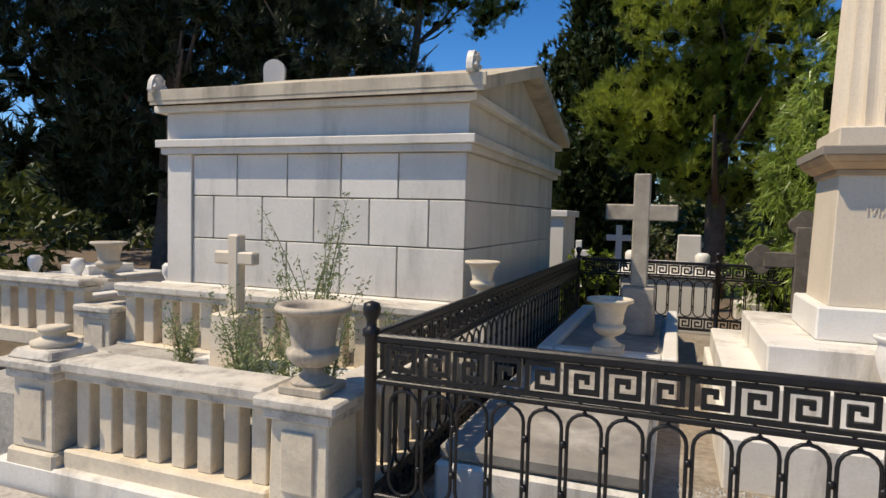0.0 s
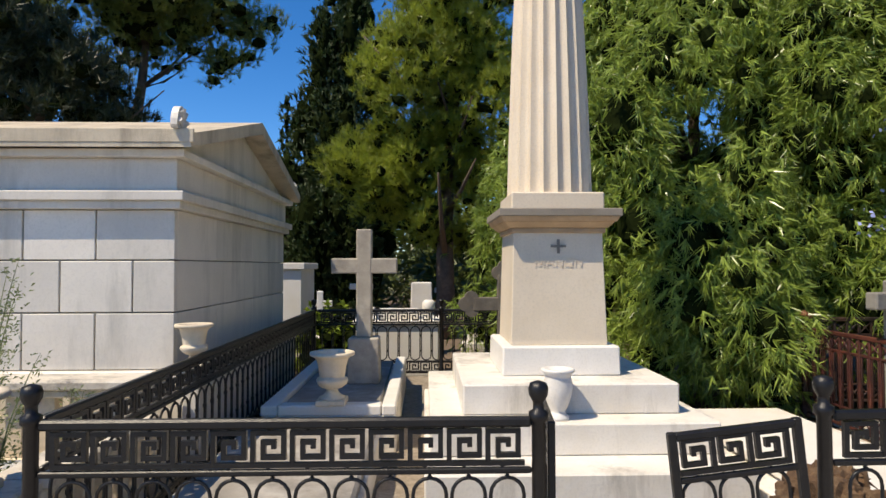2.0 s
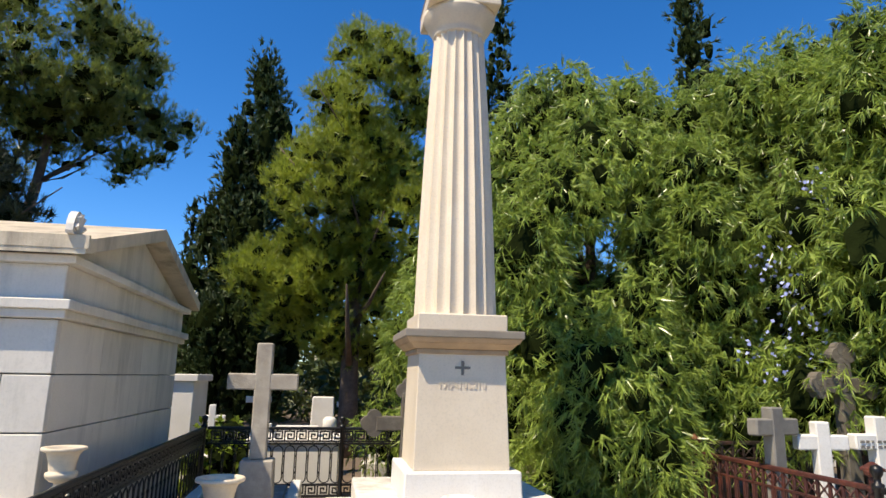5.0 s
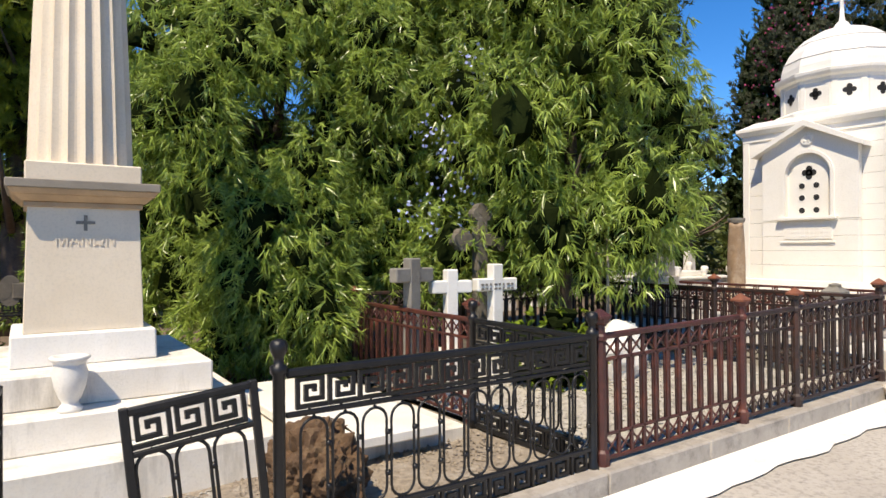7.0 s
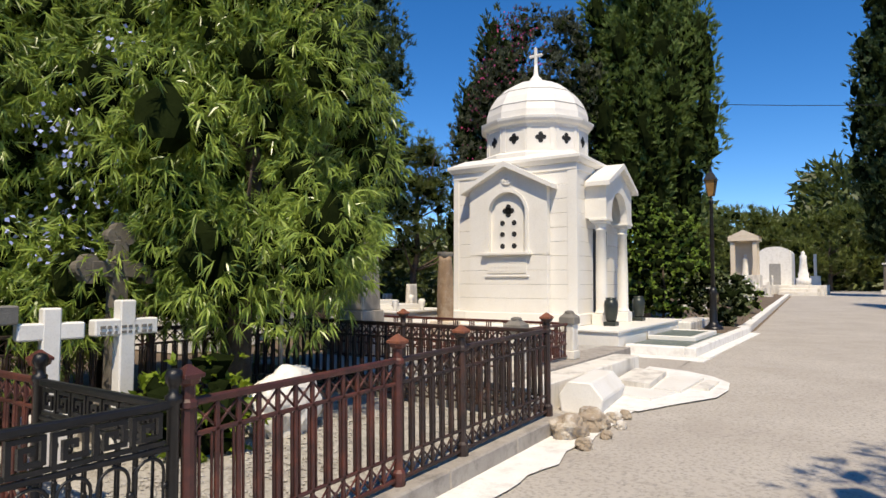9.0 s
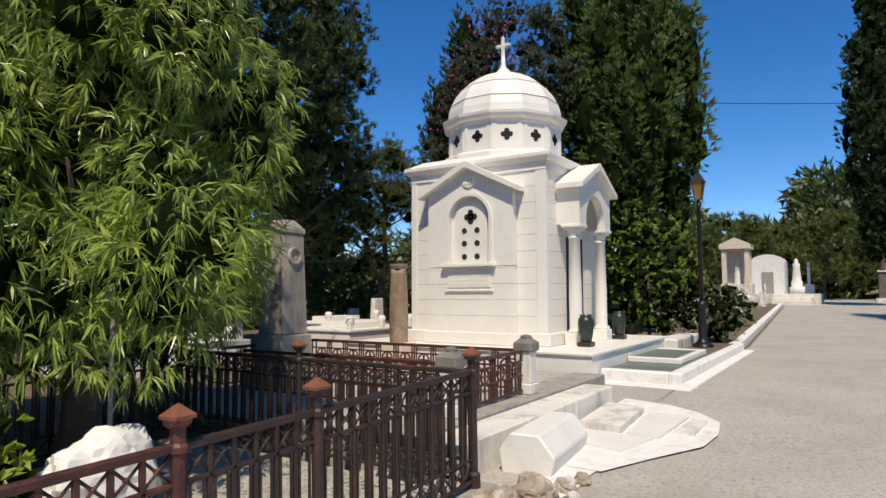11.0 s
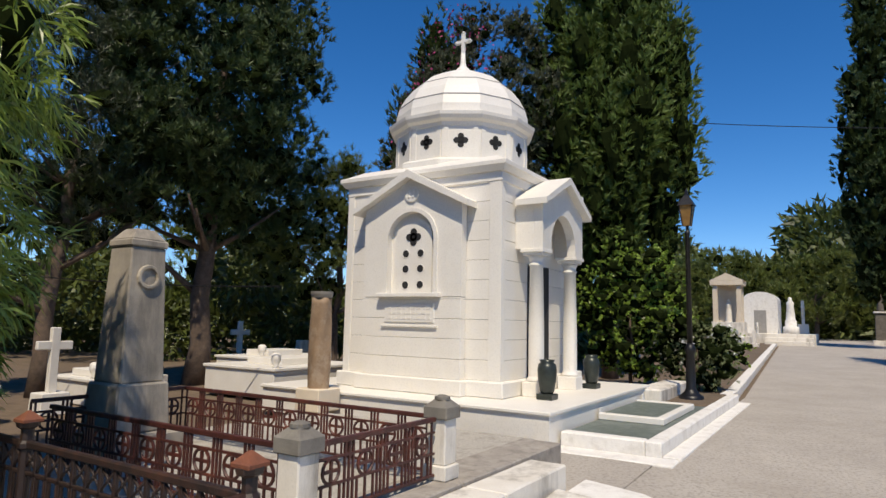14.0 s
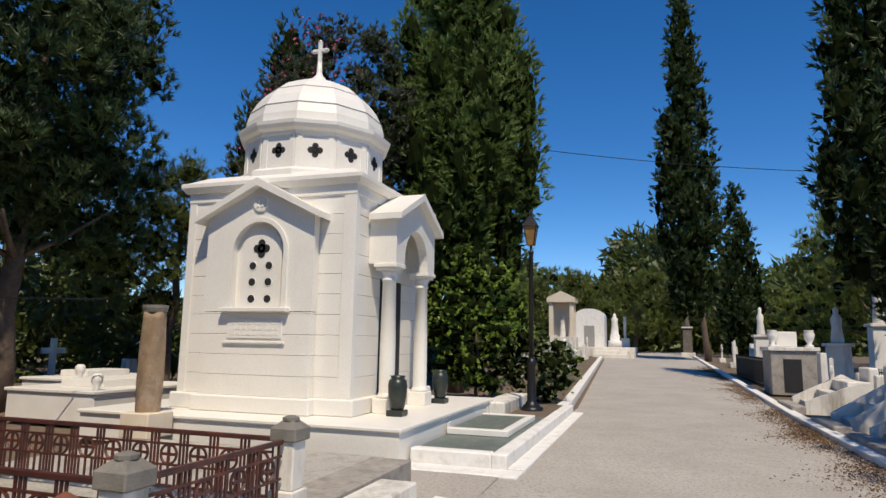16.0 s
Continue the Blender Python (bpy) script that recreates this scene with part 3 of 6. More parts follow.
def finial_post(parent, x, h, material, r=0.033):
    bm = lathe(B(), [(r * 1.5, 0), (r * 1.5, 0.1), (r, 0.12), (r, h - 0.2), (r * 1.4, h - 0.19), (r * 1.4, h - 0.165), (r, h - 0.15), (r, h - 0.09), (r * 1.7, h - 0.075), (r * 1.9, h - 0.05), (r * 1.5, h - 0.035), (0, h)], 0, 0, 0, 8, math.pi / 8)
    ob = local("post", mesh_of("post", bm, material), parent, pose(x, 0, 0))
    cap = box(B(), -0.056, -0.056, h - 0.052, 0.056, 0.056, h - 0.03, 0.004)
    box(cap, -0.05, -0.05, h - 0.03, 0.05, 0.05, h + 0.012, 0.0, 0.12)
    local("post_cap", mesh_of("post_cap", cap, ORANGE if x > 0.5 else material), parent, pose(x, 0, 0), "rusted pyramid cap")
    return ob


def lattice_fence(at, length, turn, label, material, posts, rise=0.0, top=0.86):
    t = thing("iron_railing", at, label, "railing", "lattice railings")
    t.matrix_basis = pose(at[0], at[1], at[2], 0, 0, turn) @ pose(0, 0, 0, 0, -math.degrees(math.atan(rise)), 0)
    lat, bar, arch = LAT[material.name]
    for x in posts:
        finial_post(t, x, top + 0.17, material)
    for name, z, r in (("top_rail", top, 0.02), ("rail", top - 0.155, 0.011), ("rail", 0.21, 0.011), ("bottom_rail", 0.05, 0.013)):
        local(name, mesh_of(name, box(B(), 0.02, -r, z - r, length - 0.02, r, z + r, r * 0.4), material), t, Matrix.Identity(4))
    n = int((length - 0.06) / 0.125)
    p = (length - 0.06) / n
    for i in range(n):
        local("lattice", lat, t, pose(0.03 + i * p, 0, top - 0.142))
        local("lattice", lat, t, pose(0.03 + i * p, 0, 0.07))
        local("bar", bar, t, Matrix.Translation((0.03 + i * p, 0, 0.05)) @ Matrix.Diagonal((1, 1, top - 0.05, 1)))
        local("arch", arch, t, Matrix.Translation((0.03 + (i + 0.5) * p, 0, 0.21)) @ Matrix.Diagonal((1, 1, (top - 0.37) / 0.47, 1)))
    return t


lattice_fence((4.50, 2.985, 0.03), 1.62, 0, "red-brown rusted iron lattice railing on the kerb", RUSTRED, (0.0, 1.62), 0.022)
lattice_fence((6.12, 2.985, 0.065), 0.83, 0, "dark iron lattice gate panel in the railing", RUST, (0.83,), 0.022)
lattice_fence((6.95, 2.985, 0.085), 1.64, 0, "dark rusted iron lattice railing on the kerb", RUST, (1.64,), 0.022)
lattice_fence((8.59, 3.03, 0.11), 3.6, 90, "dark rusted iron lattice railing between two plots", RUST, (1.8, 3.6))
lattice_fence((4.42, 4.33, 0.02), 2.2, 90, "red-brown rusted lattice railing between two plots", RUSTRED, (0.0, 2.2))
lattice_fence((4.5, 6.62, 0.1), 4.1, 0, "dark rusted lattice railing at the back of the plot", RUST, (2.0,))


# ---- ring railings between stone pillars ----
def ring_meshes(material):
    r = B()
    tube(r, [(0.085 * math.cos(a * math.tau / 18), 0, 0.085 * math.sin(a * math.tau / 18)) for a in range(18)], 0.013, 5, True)
    box(r, -0.012, -0.008, -0.07, 0.012, 0.008, 0.07)
    box(r, -0.07, -0.0085, -0.012, 0.07, 0.0085, 0.012)
    b = B()
    box(b, -0.009, -0.009, 0, 0.009, 0.009, 1.0, 0.002)
    return mesh_of("ring", r, material), mesh_of("bar", b, material)


RING, RBAR = ring_meshes(RUSTRED)


def ring_fence(at, length, turn, label, top=0.52, rings=0.31):
    t = thing("iron_railing", at, label, "railing", "ring railings", turn=turn)
    for name, z, r in (("top_rail", top, 0.02), ("rail", top - 0.11, 0.01), ("rail", top - 0.29, 0.01), ("bottom_rail", 0.05, 0.012)):
        local(name, mesh_of(name, box(B(), 0, -r, z - r, length, r, z + r, r * 0.3), RUSTRED), t, Matrix.Identity(4))
    n = max(1, int(length / rings))
    p = length / n
    for i in range(n):
        local("ring", RING, t, pose((i + 0.5) * p, 0, top - 0.2))
        for f, lo, hi in ((0.0, 0.05, top), (0.25, 0.05, top - 0.29), (0.5, 0.05, top - 0.29), (0.75, 0.05, top - 0.29), (0.12, 0.05, top), (0.88, 0.05, top)):
            local("bar", RBAR, t, Matrix.Translation(((i + f) * p, 0, lo)) @ Matrix.Diagonal((1, 1, hi - lo, 1)))
    return t


def stone_pillar(x, y, z, h, label):
    t = thing("stone_pillar", (x, y, z), label, "pillar", "short stone pillars")
    part("base", box(B(), x - 0.118, y - 0.118, z, x + 0.118, y + 0.118, z + 0.13, 0.012), STEPS, t)
    part("shaft", box(B(), x - 0.096, y - 0.096, z + 0.13, x + 0.096, y + 0.096, z + h - 0.2, 0.01), STEPS, t)
    bm = box(B(), x - 0.122, y - 0.122, z + h - 0.2, x + 0.122, y + 0.122, z + h - 0.09, 0.01)
    box(bm, x - 0.108, y - 0.108, z + h - 0.09, x + 0.108, y + 0.108, z + h - 0.04, 0.0, 0.5)
    lathe(bm, [(0.07, 0), (0.07, 0.025), (0.03, 0.04), (0, 0.042)], x, y, z + h - 0.04, 12)
    part("capital", bm, STONE, t, "grey weathered pyramid cap")
    return t


# raised slab in front of the ring railing
t = thing("stone_platform", (11.2, 3.6, 0.0), "long low platform of worn stone slabs by the road", "platform", kind="structure")
for i, (a, b) in enumerate(((8.95, 10.3), (10.3, 11.6), (11.6, 12.95))):
    part("slab", box(B(), a + 0.005, 3.34, -0.2, b - 0.005, 3.74, 0.3, 0.015), STEPS, t)
    part("slab", box(B(), a + 0.005, 3.75, -0.2, b + (0.9 if i == 2 else 0) - 0.005, 4.25, 0.33, 0.012), KERB, t)
part("core", box(B(), 8.9, 4.25, -0.2, 14.2, 8.0, 0.27), GRAVEL, t)
stone_pillar(11.6, 3.98, 0.33, 0.72, "short weathered marble pillar at the railing corner")
stone_pillar(9.85, 3.98, 0.33, 0.70, "short weathered marble pillar with a pyramid cap")
ring_fence((9.98, 3.98, 0.33), 1.5, 0, "rusted ring-patterned railing between two pillars")
ring_fence((11.6, 4.1, 0.33), 3.5, 90, "rusted ring-patterned railing beside the chapel plot")
ring_fence((9.85, 4.12, 0.33), 3.0, 90, "rusted ring-patterned railing on the plot side")
ring_fence((9.9, 7.6, 0.33), 1.7, 0, "rusted ring-patterned railing at the plot back")


# ---- marble mausoleum ----
MX0, MX1, MY0, MY1 = -4.15, -1.2, 5.14, 8.75
m = thing("mausoleum", ((MX0 + MX1) / 2, (MY0 + MY1) / 2, -0.15), "small grey-white marble mausoleum with a temple roof", "mausoleum")
part("core", box(B(), MX0 + 0.04, MY0 + 0.04, -0.2, MX1 - 0.04, MY1 - 0.04, 2.4), LEAD, m)
part("base", box(B(), MX0 - 0.13, MY0 - 0.13, -0.2, MX1 + 0.13, MY1 + 0.13, 0.62, 0.015), STEPS, m)
part("base", box(B(), MX0 - 0.06, MY0 - 0.06, 0.62, MX1 + 0.06, MY1 + 0.06, 0.735, 0.012), GREYWALL, m)
for x in (MX0 - 0.012, MX1 - 0.2):
    if x < -2:
        part("pilaster", box(B(), x, MY0 - 0.02, 0.735, x + 0.28, MY0 + 0.06, 1.93, 0.004), GREYWALL, m)
courses = [(0.735, 1.16), (1.16, 1.55), (1.55, 1.93)]
for k, (a, b) in enumerate(courses):
    off = 0.26 if k % 2 else 0.0
    x = MX0 + 0.27
    first = (-3.38, -3.64, -3.38)[k]
    cuts = [x] + [v for v in [first + 0.533 * i for i in range(6)] if v < MX1 - 0.2] + [MX1]
    for u, v in zip(cuts, cuts[1:]):
        part("block", box(B(), u + 0.006, MY0, a + 0.006, v - (0.006 if v < MX1 else 0), MY0 + 0.06, b - 0.006, 0.004), GREYWALL, m)
    cuts = [MY0 + 0.061, MY0 + 0.95 + off * 2, MY0 + 2.1 + off * 2, MY1]
    for u, v in zip(cuts, cuts[1:]):
        part("block", box(B(), MX1 - 0.06, u + 0.003, a + 0.004, MX1, v - 0.003, b - 0.004, 0.003), GREYWALL, m)
for name, o, a, b in (("architrave", 0.06, 1.93, 1.99), ("architrave", 0.095, 1.99, 2.06), ("frieze", 0.02, 2.06, 2.31), ("cornice", 0.10, 2.31, 2.37)):
    part(name, box(B(), MX0 - o, MY0 - o, a, MX1 + o, MY1 + o, b, 0.006), GREYWALL, m)
cy = (MY0 + MY1) / 2
w = (MY1 - MY0) / 2 + 0.06
part("pediment", prism(B(), [(-w, 0), (w, 0), (0, 0.47)], MX1 - MX0 - 0.02, pose(MX1 - 0.01, cy, 2.37, 0, 0, 90)), GREYWALL, m)
w2 = w + 0.12
for s in (-1, 1):
    pts = [(s * w2, 0.0), (s * w2, 0.10), (0, 0.63), (0, 0.51)]
    part("roof_slab", prism(B(), pts, MX1 - MX0 + 0.25, pose(MX1 + 0.18, cy, 2.365, 0, 0, 90)), ROOFEDGE, m, "marble roof slab with a brown stained edge")
bm = box(B(), MX0 - 0.09, MY0 - 0.185, 2.40, MX1 + 0.2, MY0 - 0.165, 2.50, 0.004)
part("gutter_edge", bm, ROOFEDGE, m, "brown stained marble gutter edge")


def acroterion(x, y, z, turn, parent):
    bm = B()
    pts = [(0.09 * math.cos(a), 0.02 + 0.15 * math.sin(a)) for a in [math.pi * i / 10 for i in range(11)]]
    prism(bm, [(0.075, 0), *pts, (-0.075, 0)], 0.05, pose(x, y, z, 0, 0, turn))
    for i in range(5):
        a = math.pi * (i + 0.5) / 5
        d = pose(x, y, z, 0, 0, turn)
        tube(bm, [d @ Vector((0, 0, 0.02)), d @ Vector((0.075 * math.cos(a), -0.01, 0.02 + 0.13 * math.sin(a)))], [0.012, 0.02], 6)
    part("acroterion", bm, GREYWALL, parent, "carved palmette ornament")


acroterion(MX1 + 0.10, MY0 - 0.14, 2.50, 90, m)
acroterion(MX0 + 0.0, MY0 - 0.14, 2.48, 90, m)
stele = [(0.13 * math.cos(a), 0.28 + 0.12 * math.sin(a)) for a in [math.pi * i / 10 for i in range(11)]]
part("ridge_stele", prism(B(), [(0.12, 0), *stele, (-0.12, 0)], 0.07, pose(MX0 - 0.14, cy, 2.86, 0, 0, 20)), GREYWALL, m, "rounded marble ridge ornament")
acroterion(MX1 + 0.12, MY1 + 0.14, 2.46, 90, m)


# ---- balustraded plot ----
bal = thing("marble_balustrade", (-2.2, 2.98, -0.2), "low weathered marble balustrade around an overgrown grave", "balustrade")
part("plinth", box(B(), -3.35, 2.93, -0.25, -1.02, 3.22, -0.06, 0.015), STEPS, bal)


def bal_pillar(x, y):
    part("pillar_base", box(B(), x - 0.2, y - 0.17, -0.14, x + 0.2, y + 0.19, 0.02, 0.015, 0.94), BALUS, bal)
    shaft = part("pillar", box(B(), x - 0.165, y - 0.14, 0.02, x + 0.165, y + 0.16, 0.43, 0.01, 0.96), BALUS, bal)
    part("pillar_panel", box(B(), x - 0.09, y - 0.152, 0.08, x + 0.09, y - 0.137, 0.38, 0.006), BALUS, shaft)
    bm = box(B(), x - 0.19, y - 0.165, 0.43, x + 0.19, y + 0.185, 0.49, 0.012)
    box(bm, x - 0.225, y - 0.195, 0.49, x + 0.225, y + 0.215, 0.545, 0.012)
    part("pillar_cap", bm, BALUSTOP, bal, "grey dirt-stained cap")


def bal_run(x0, y0, x1, y1, n, dz=0.0):
    """A run of flat balusters between foot rail and coping."""
    along = Vector((x1 - x0, y1 - y0, 0))
    length = along.length
    turn = math.degrees(math.atan2(along.y, along.x))
    base = pose(x0, y0, dz, 0, 0, turn)

    def put(name, bm, material, label=""):
        bmesh.ops.transform(bm, matrix=base, verts=bm.verts)
        part(name, bm, material, bal, label)

    put("foot_rail", box(B(), 0, -0.11, -0.1, length, 0.11, 0.04, 0.012), BALUS)
    bm = box(B(), 0, -0.10, 0.44, length, 0.10, 0.49, 0.01)
    box(bm, 0, -0.14, 0.49, length, 0.14, 0.56, 0.015)
    put("coping", bm, BALUSTOP, "coping stone with black lichen")
    p = length / n
    for i in range(n):
        c = (i + 0.5) * p
        put("baluster", box(B(), c - p * 0.275, -0.05, 0.04, c + p * 0.275, 0.05, 0.44, 0.006), BALUS)


bal_pillar(-1.28, 3.10)
bal_pillar(-3.06, 3.10)
bal_pillar(-4.45, 4.72)
bal_run(-2.86, 3.10, -1.48, 3.10, 8)
bal_run(-4.25, 4.72, -1.12, 4.72, 15, 0.2)
bal_run(-1.16, 4.5, -1.16, 3.32, 6)
bal_run(-9.0, 4.72, -4.65, 4.72, 18, 0.2)
part("grave_bed", box(B(), -4.2, 3.2, -0.2, -1.3, 4.6, 0.22), GRAVEL, bal)
part("grave_slab", box(B(), -2.9, 3.6, 0.2, -1.6, 4.3, 0.34, 0.015), WHITE, bal)


def marble_urn(x, y, z, s, label, material=None, name="marble_urn"):
    """A footed garden urn with a rolled rim; s is its height."""
    t = thing(name, (x, y, z), label, "urn", "marble urns")
    k = s / 0.46
    mt = material or BALUS
    part("plinth", box(B(), x - 0.13 * k, y - 0.13 * k, z, x + 0.13 * k, y + 0.13 * k, z + 0.045 * k, 0.006), mt, t)
    foot = [(0.115, 0.045), (0.115, 0.06), (0.085, 0.075), (0.06, 0.10), (0.05, 0.12), (0.062, 0.135)]
    part("foot", lathe(B(), [(r * k, h * k) for r, h in foot], x, y, z, 24), mt, t, smooth=True)
    body = [(0.05, 0.13), (0.095, 0.145), (0.13, 0.175), (0.142, 0.205), (0.138, 0.225), (0.112, 0.235), (0.114, 0.25), (0.125, 0.33), (0.145, 0.40), (0.175, 0.425), (0.198, 0.43), (0.202, 0.445), (0.195, 0.46), (0.165, 0.46), (0.145, 0.44), (0.12, 0.36), (0.0, 0.35)]
    part("bowl", lathe(B(), [(r * k, h * k) for r, h in body], x, y, z, 32), mt, t, smooth=True)
    return t


marble_urn(-1.29, 3.10, 0.545, 0.43, "weathered marble urn with dark rain streaks on a pillar", URN)
marble_urn(-4.45, 4.72, 0.75, 0.36, "pale marble urn on the balustrade corner", URN)
up = thing("urn_pedestal", (-0.995, 5.0, -0.2), "slim weathered stone post behind the railing", "pedestal")
part("post", box(B(), -1.06, 4.935, -0.2, -0.94, 5.065, 0.78, 0.008), STEPS, up)
marble_urn(-1.0, 5.0, 0.78, 0.31, "pale marble urn beside the mausoleum wall", BALUS)
# broken urn: only its foot is left
bu = thing("broken_urn", (-3.06, 3.10, 0.545), "broken marble urn foot standing on a pillar", "urn")
part("plinth", box(B(), -3.24, 2.93, 0.545, -2.88, 3.27, 0.60, 0.012, 0.8), BALUSTOP, bu)
part("stem", lathe(B(), [(0.12, 0), (0.125, 0.03), (0.07, 0.05), (0.06, 0.075), (0.085, 0.09), (0.085, 0.115), (0.05, 0.12), (0.0, 0.11)], -3.06, 3.10, 0.6, 24), BALUS, bu, smooth=True)


def cross(name, x, y, z, h, arm, w, d, label, material, at=0.68, turn=0.0, base=None, tilt=0.0):
    """A squared cross with bevelled edges; base (width, depth, height) is its block."""
    t = thing(name, (x, y, z), label, "cross", "grave crosses")
    bz = 0.0
    if base:
        part("base", box(B(), x - base[0] / 2, y - base[1] / 2, z, x + base[0] / 2, y + base[1] / 2, z + base[2], 0.012, 0.93), material, t)
        bz = base[2]
    bm = box(B(), x - w / 2, y - d / 2, z + bz, x + w / 2, y + d / 2, z + h, 0.012)
    zc = z + bz + (h - bz) * at
    box(bm, x - arm, y - d / 2 + 0.004, zc - w / 2, x + arm, y + d / 2 - 0.004, zc + w / 2, 0.012)
    part("cross_body", bm, material, t)
    t.matrix_basis = t.matrix_basis @ pose(0, 0, 0, 0, tilt, turn)
    return t


cross("marble_cross", -2.47, 4.0, 0.22, 1.04, 0.165, 0.09, 0.09, "small cream marble cross on a white block", CREAM, 0.70, 0, (0.26, 0.26, 0.5))

# ---- railed plot with the column ----
tb = thing("tomb_slab", (-0.2, 4.6, -0.1), "low grave with a dark weathered slab", "grave")
part("kerb_body", box(B(), -0.76, 3.42, -0.1, 0.30, 5.62, 0.16, 0.02), STEPS, tb)
part("slab", box(B(), -0.74, 3.44, 0.165, 0.28, 5.6, 0.25, 0.02), SLAB, tb, "dark grey lichen-stained slab")
tb2 = thing("framed_grave", (-0.2, 7.0, -0.1), "grave with a dark slab in a white marble frame", "grave")
part("body", box(B(), -0.72, 5.75, -0.1, 0.42, 8.6, 0.24, 0.015), STEPS, tb2)
part("slab", box(B(), -0.58, 5.92, 0.24, 0.26, 8.5, 0.29, 0.01), SLAB, tb2, "dark grey slab")
for a in ((-0.72, 5.75, -0.58, 8.6), (0.30, 5.75, 0.42, 8.6), (-0.575, 5.75, 0.295, 5.9)):
    part("frame", box(B(), a[0], a[1], 0.24, a[2], a[3], 0.33, 0.012), WHITE, tb2, "white marble frame strip")
marble_urn(-0.13, 5.84, 0.33, 0.44, "white marble urn at the foot of the framed grave", BALUS)
cross("stone_cross", 0.03, 7.05, 0.29, 1.6, 0.345, 0.16, 0.15, "tall grey stone cross on a rough block", CROSSSTONE, 0.66, 0, (0.34, 0.3, 0.47))

CX, CY = 1.705, 5.62
col = thing("memorial_column", (CX, CY, -0.1), "tall cream fluted column on a stepped marble base", "monument")
part("step", box(B(), 0.66, 4.24, -0.15, 2.72, 6.95, 0.234, 0.012), STEPS, col)
part("step", box(B(), 0.70, 4.60, 0.234, 2.66, 6.75, 0.45, 0.012), STEPS, col)
part("step", box(B(), 0.933, 4.85, 0.45, 2.48, 6.5, 0.667, 0.012), STEPS, col)
part("pedestal_base", box(B(), CX - 0.455, CY - 0.455, 0.667, CX + 0.455, CY + 0.455, 0.89, 0.012, 0.985), WHITE, col)
part("pedestal", box(B(), CX - 0.375, CY - 0.375, 0.89, CX + 0.375, CY + 0.375, 1.78, 0.006, 0.93), CREAM, col)
bm = box(B(), CX - 0.37, CY - 0.37, 1.76, CX + 0.37, CY + 0.37, 1.80, 0.006)
box(bm, CX - 0.385, CY - 0.385, 1.80, CX + 0.385, CY + 0.385, 1.845, 0.004, 1.12)
box(bm, CX - 0.44, CY - 0.44, 1.845, CX + 0.44, CY + 0.44, 1.885, 0.004, 1.05)
part("cornice_moulding", bm, OCHRE, col, "ochre stained moulding")
part("pedestal_cornice", box(B(), CX - 0.475, CY - 0.475, 1.885, CX + 0.475, CY + 0.475, 1.945, 0.006), CORNICE, col, "grey weathered cornice slab")
part("column_plinth", box(B(), CX - 0.365, CY - 0.365, 1.945, CX + 0.365, CY + 0.365, 2.08, 0.01), CREAM, col)
bm = B()
NF = 20
rings = []
zs = [2.08 + (4.66 - 2.08) * i / 10 for i in range(11)]
for i, z in enumerate(zs):
    f = i / 10
    r = 0.352 * (1 - f) + 0.232 * f + 0.012 * math.sin(math.pi * f)
    ring = []
    for k in range(NF * 6):
        a = k * math.tau / (NF * 6)
        q = (k % 6) / 6
        dip = 0.0 if k % 6 == 0 else 0.16 * r * math.sin(math.pi * q) * 0.55
        ring.append(bm.verts.new((CX + (r - dip) * math.cos(a), CY + (r - dip) * math.sin(a), z)))
    rings.append(ring)
for a, b in zip(rings, rings[1:]):
    for k in range(len(a)):
        j = (k + 1) % len(a)
        bm.faces.new((a[k], a[j], b[j], b[k]))
part("fluted_shaft", bm, CREAM, col)
bm = lathe(B(), [(0.232, 4.65), (0.245, 4.67), (0.24, 4.69), (0.26, 4.72), (0.30, 4.78), (0.335, 4.85), (0.34, 4.88)], CX, CY, 0, 40)
part("echinus", bm, CREAM, col, smooth=True)
part("abacus", box(B(), CX - 0.325, CY - 0.325, 4.88, CX + 0.325, CY + 0.325, 5.03, 0.01), CREAM, col)
part("abacus_top", box(B(), CX - 0.33, CY - 0.33, 5.03, CX + 0.33, CY + 0.33, 5.05, 0.004), CORNICE, col)
part("top_urn", lathe(B(), [(0.13, 5.03), (0.14, 5.06), (0.09, 5.1), (0.10, 5.13), (0.19, 5.22), (0.235, 5.36), (0.23, 5.46), (0.17, 5.54), (0.13, 5.57), (0.15, 5.6), (0.06, 5.68), (0, 5.72)], CX, CY, 0, 28), STONE, col, "weathered stone urn", smooth=True)
# incised cross and letters
bm = box(B(), CX - 0.011, CY - 0.362, 1.60, CX + 0.011, CY - 0.352, 1.71)
box(bm, CX - 0.06, CY - 0.3615, 1.647, CX + 0.06, CY - 0.3525, 1.668)
part("carved_cross", bm, STONE, col, "small incised cross")
fc = bpy.data.curves.new("inscription", "FONT")
fc.body, fc.size, fc.align_x, fc.extrude = "ΜΑΝΩΝ", 0.10, "CENTER", 0.001
fc.materials.append(CREAM)
ob = new("inscription", fc)
ob.parent = col
ob.matrix_basis = Matrix.Translation((0, -0.363, 1.50 + 0.1)) @ pose(0, 0, 0, 88.3, 0, 0)

# white vase on the step
vt = thing("marble_vase", (1.58, 4.72, 0.45), "small white marble vase on the column step", "vase")
part("vase_body", lathe(B(), [(r_ * 0.85, h_ * 0.72) for r_, h_ in ((0.085, 0), (0.085, 0.03), (0.06, 0.06), (0.055, 0.08), (0.075, 0.12), (0.105, 0.22), (0.12, 0.33), (0.105, 0.40), (0.11, 0.43), (0.135, 0.46), (0.135, 0.48), (0.10, 0.485), (0.09, 0.42), (0, 0.4))], 1.58, 4.72, 0.45, 28), WHITE, vt, smooth=True)

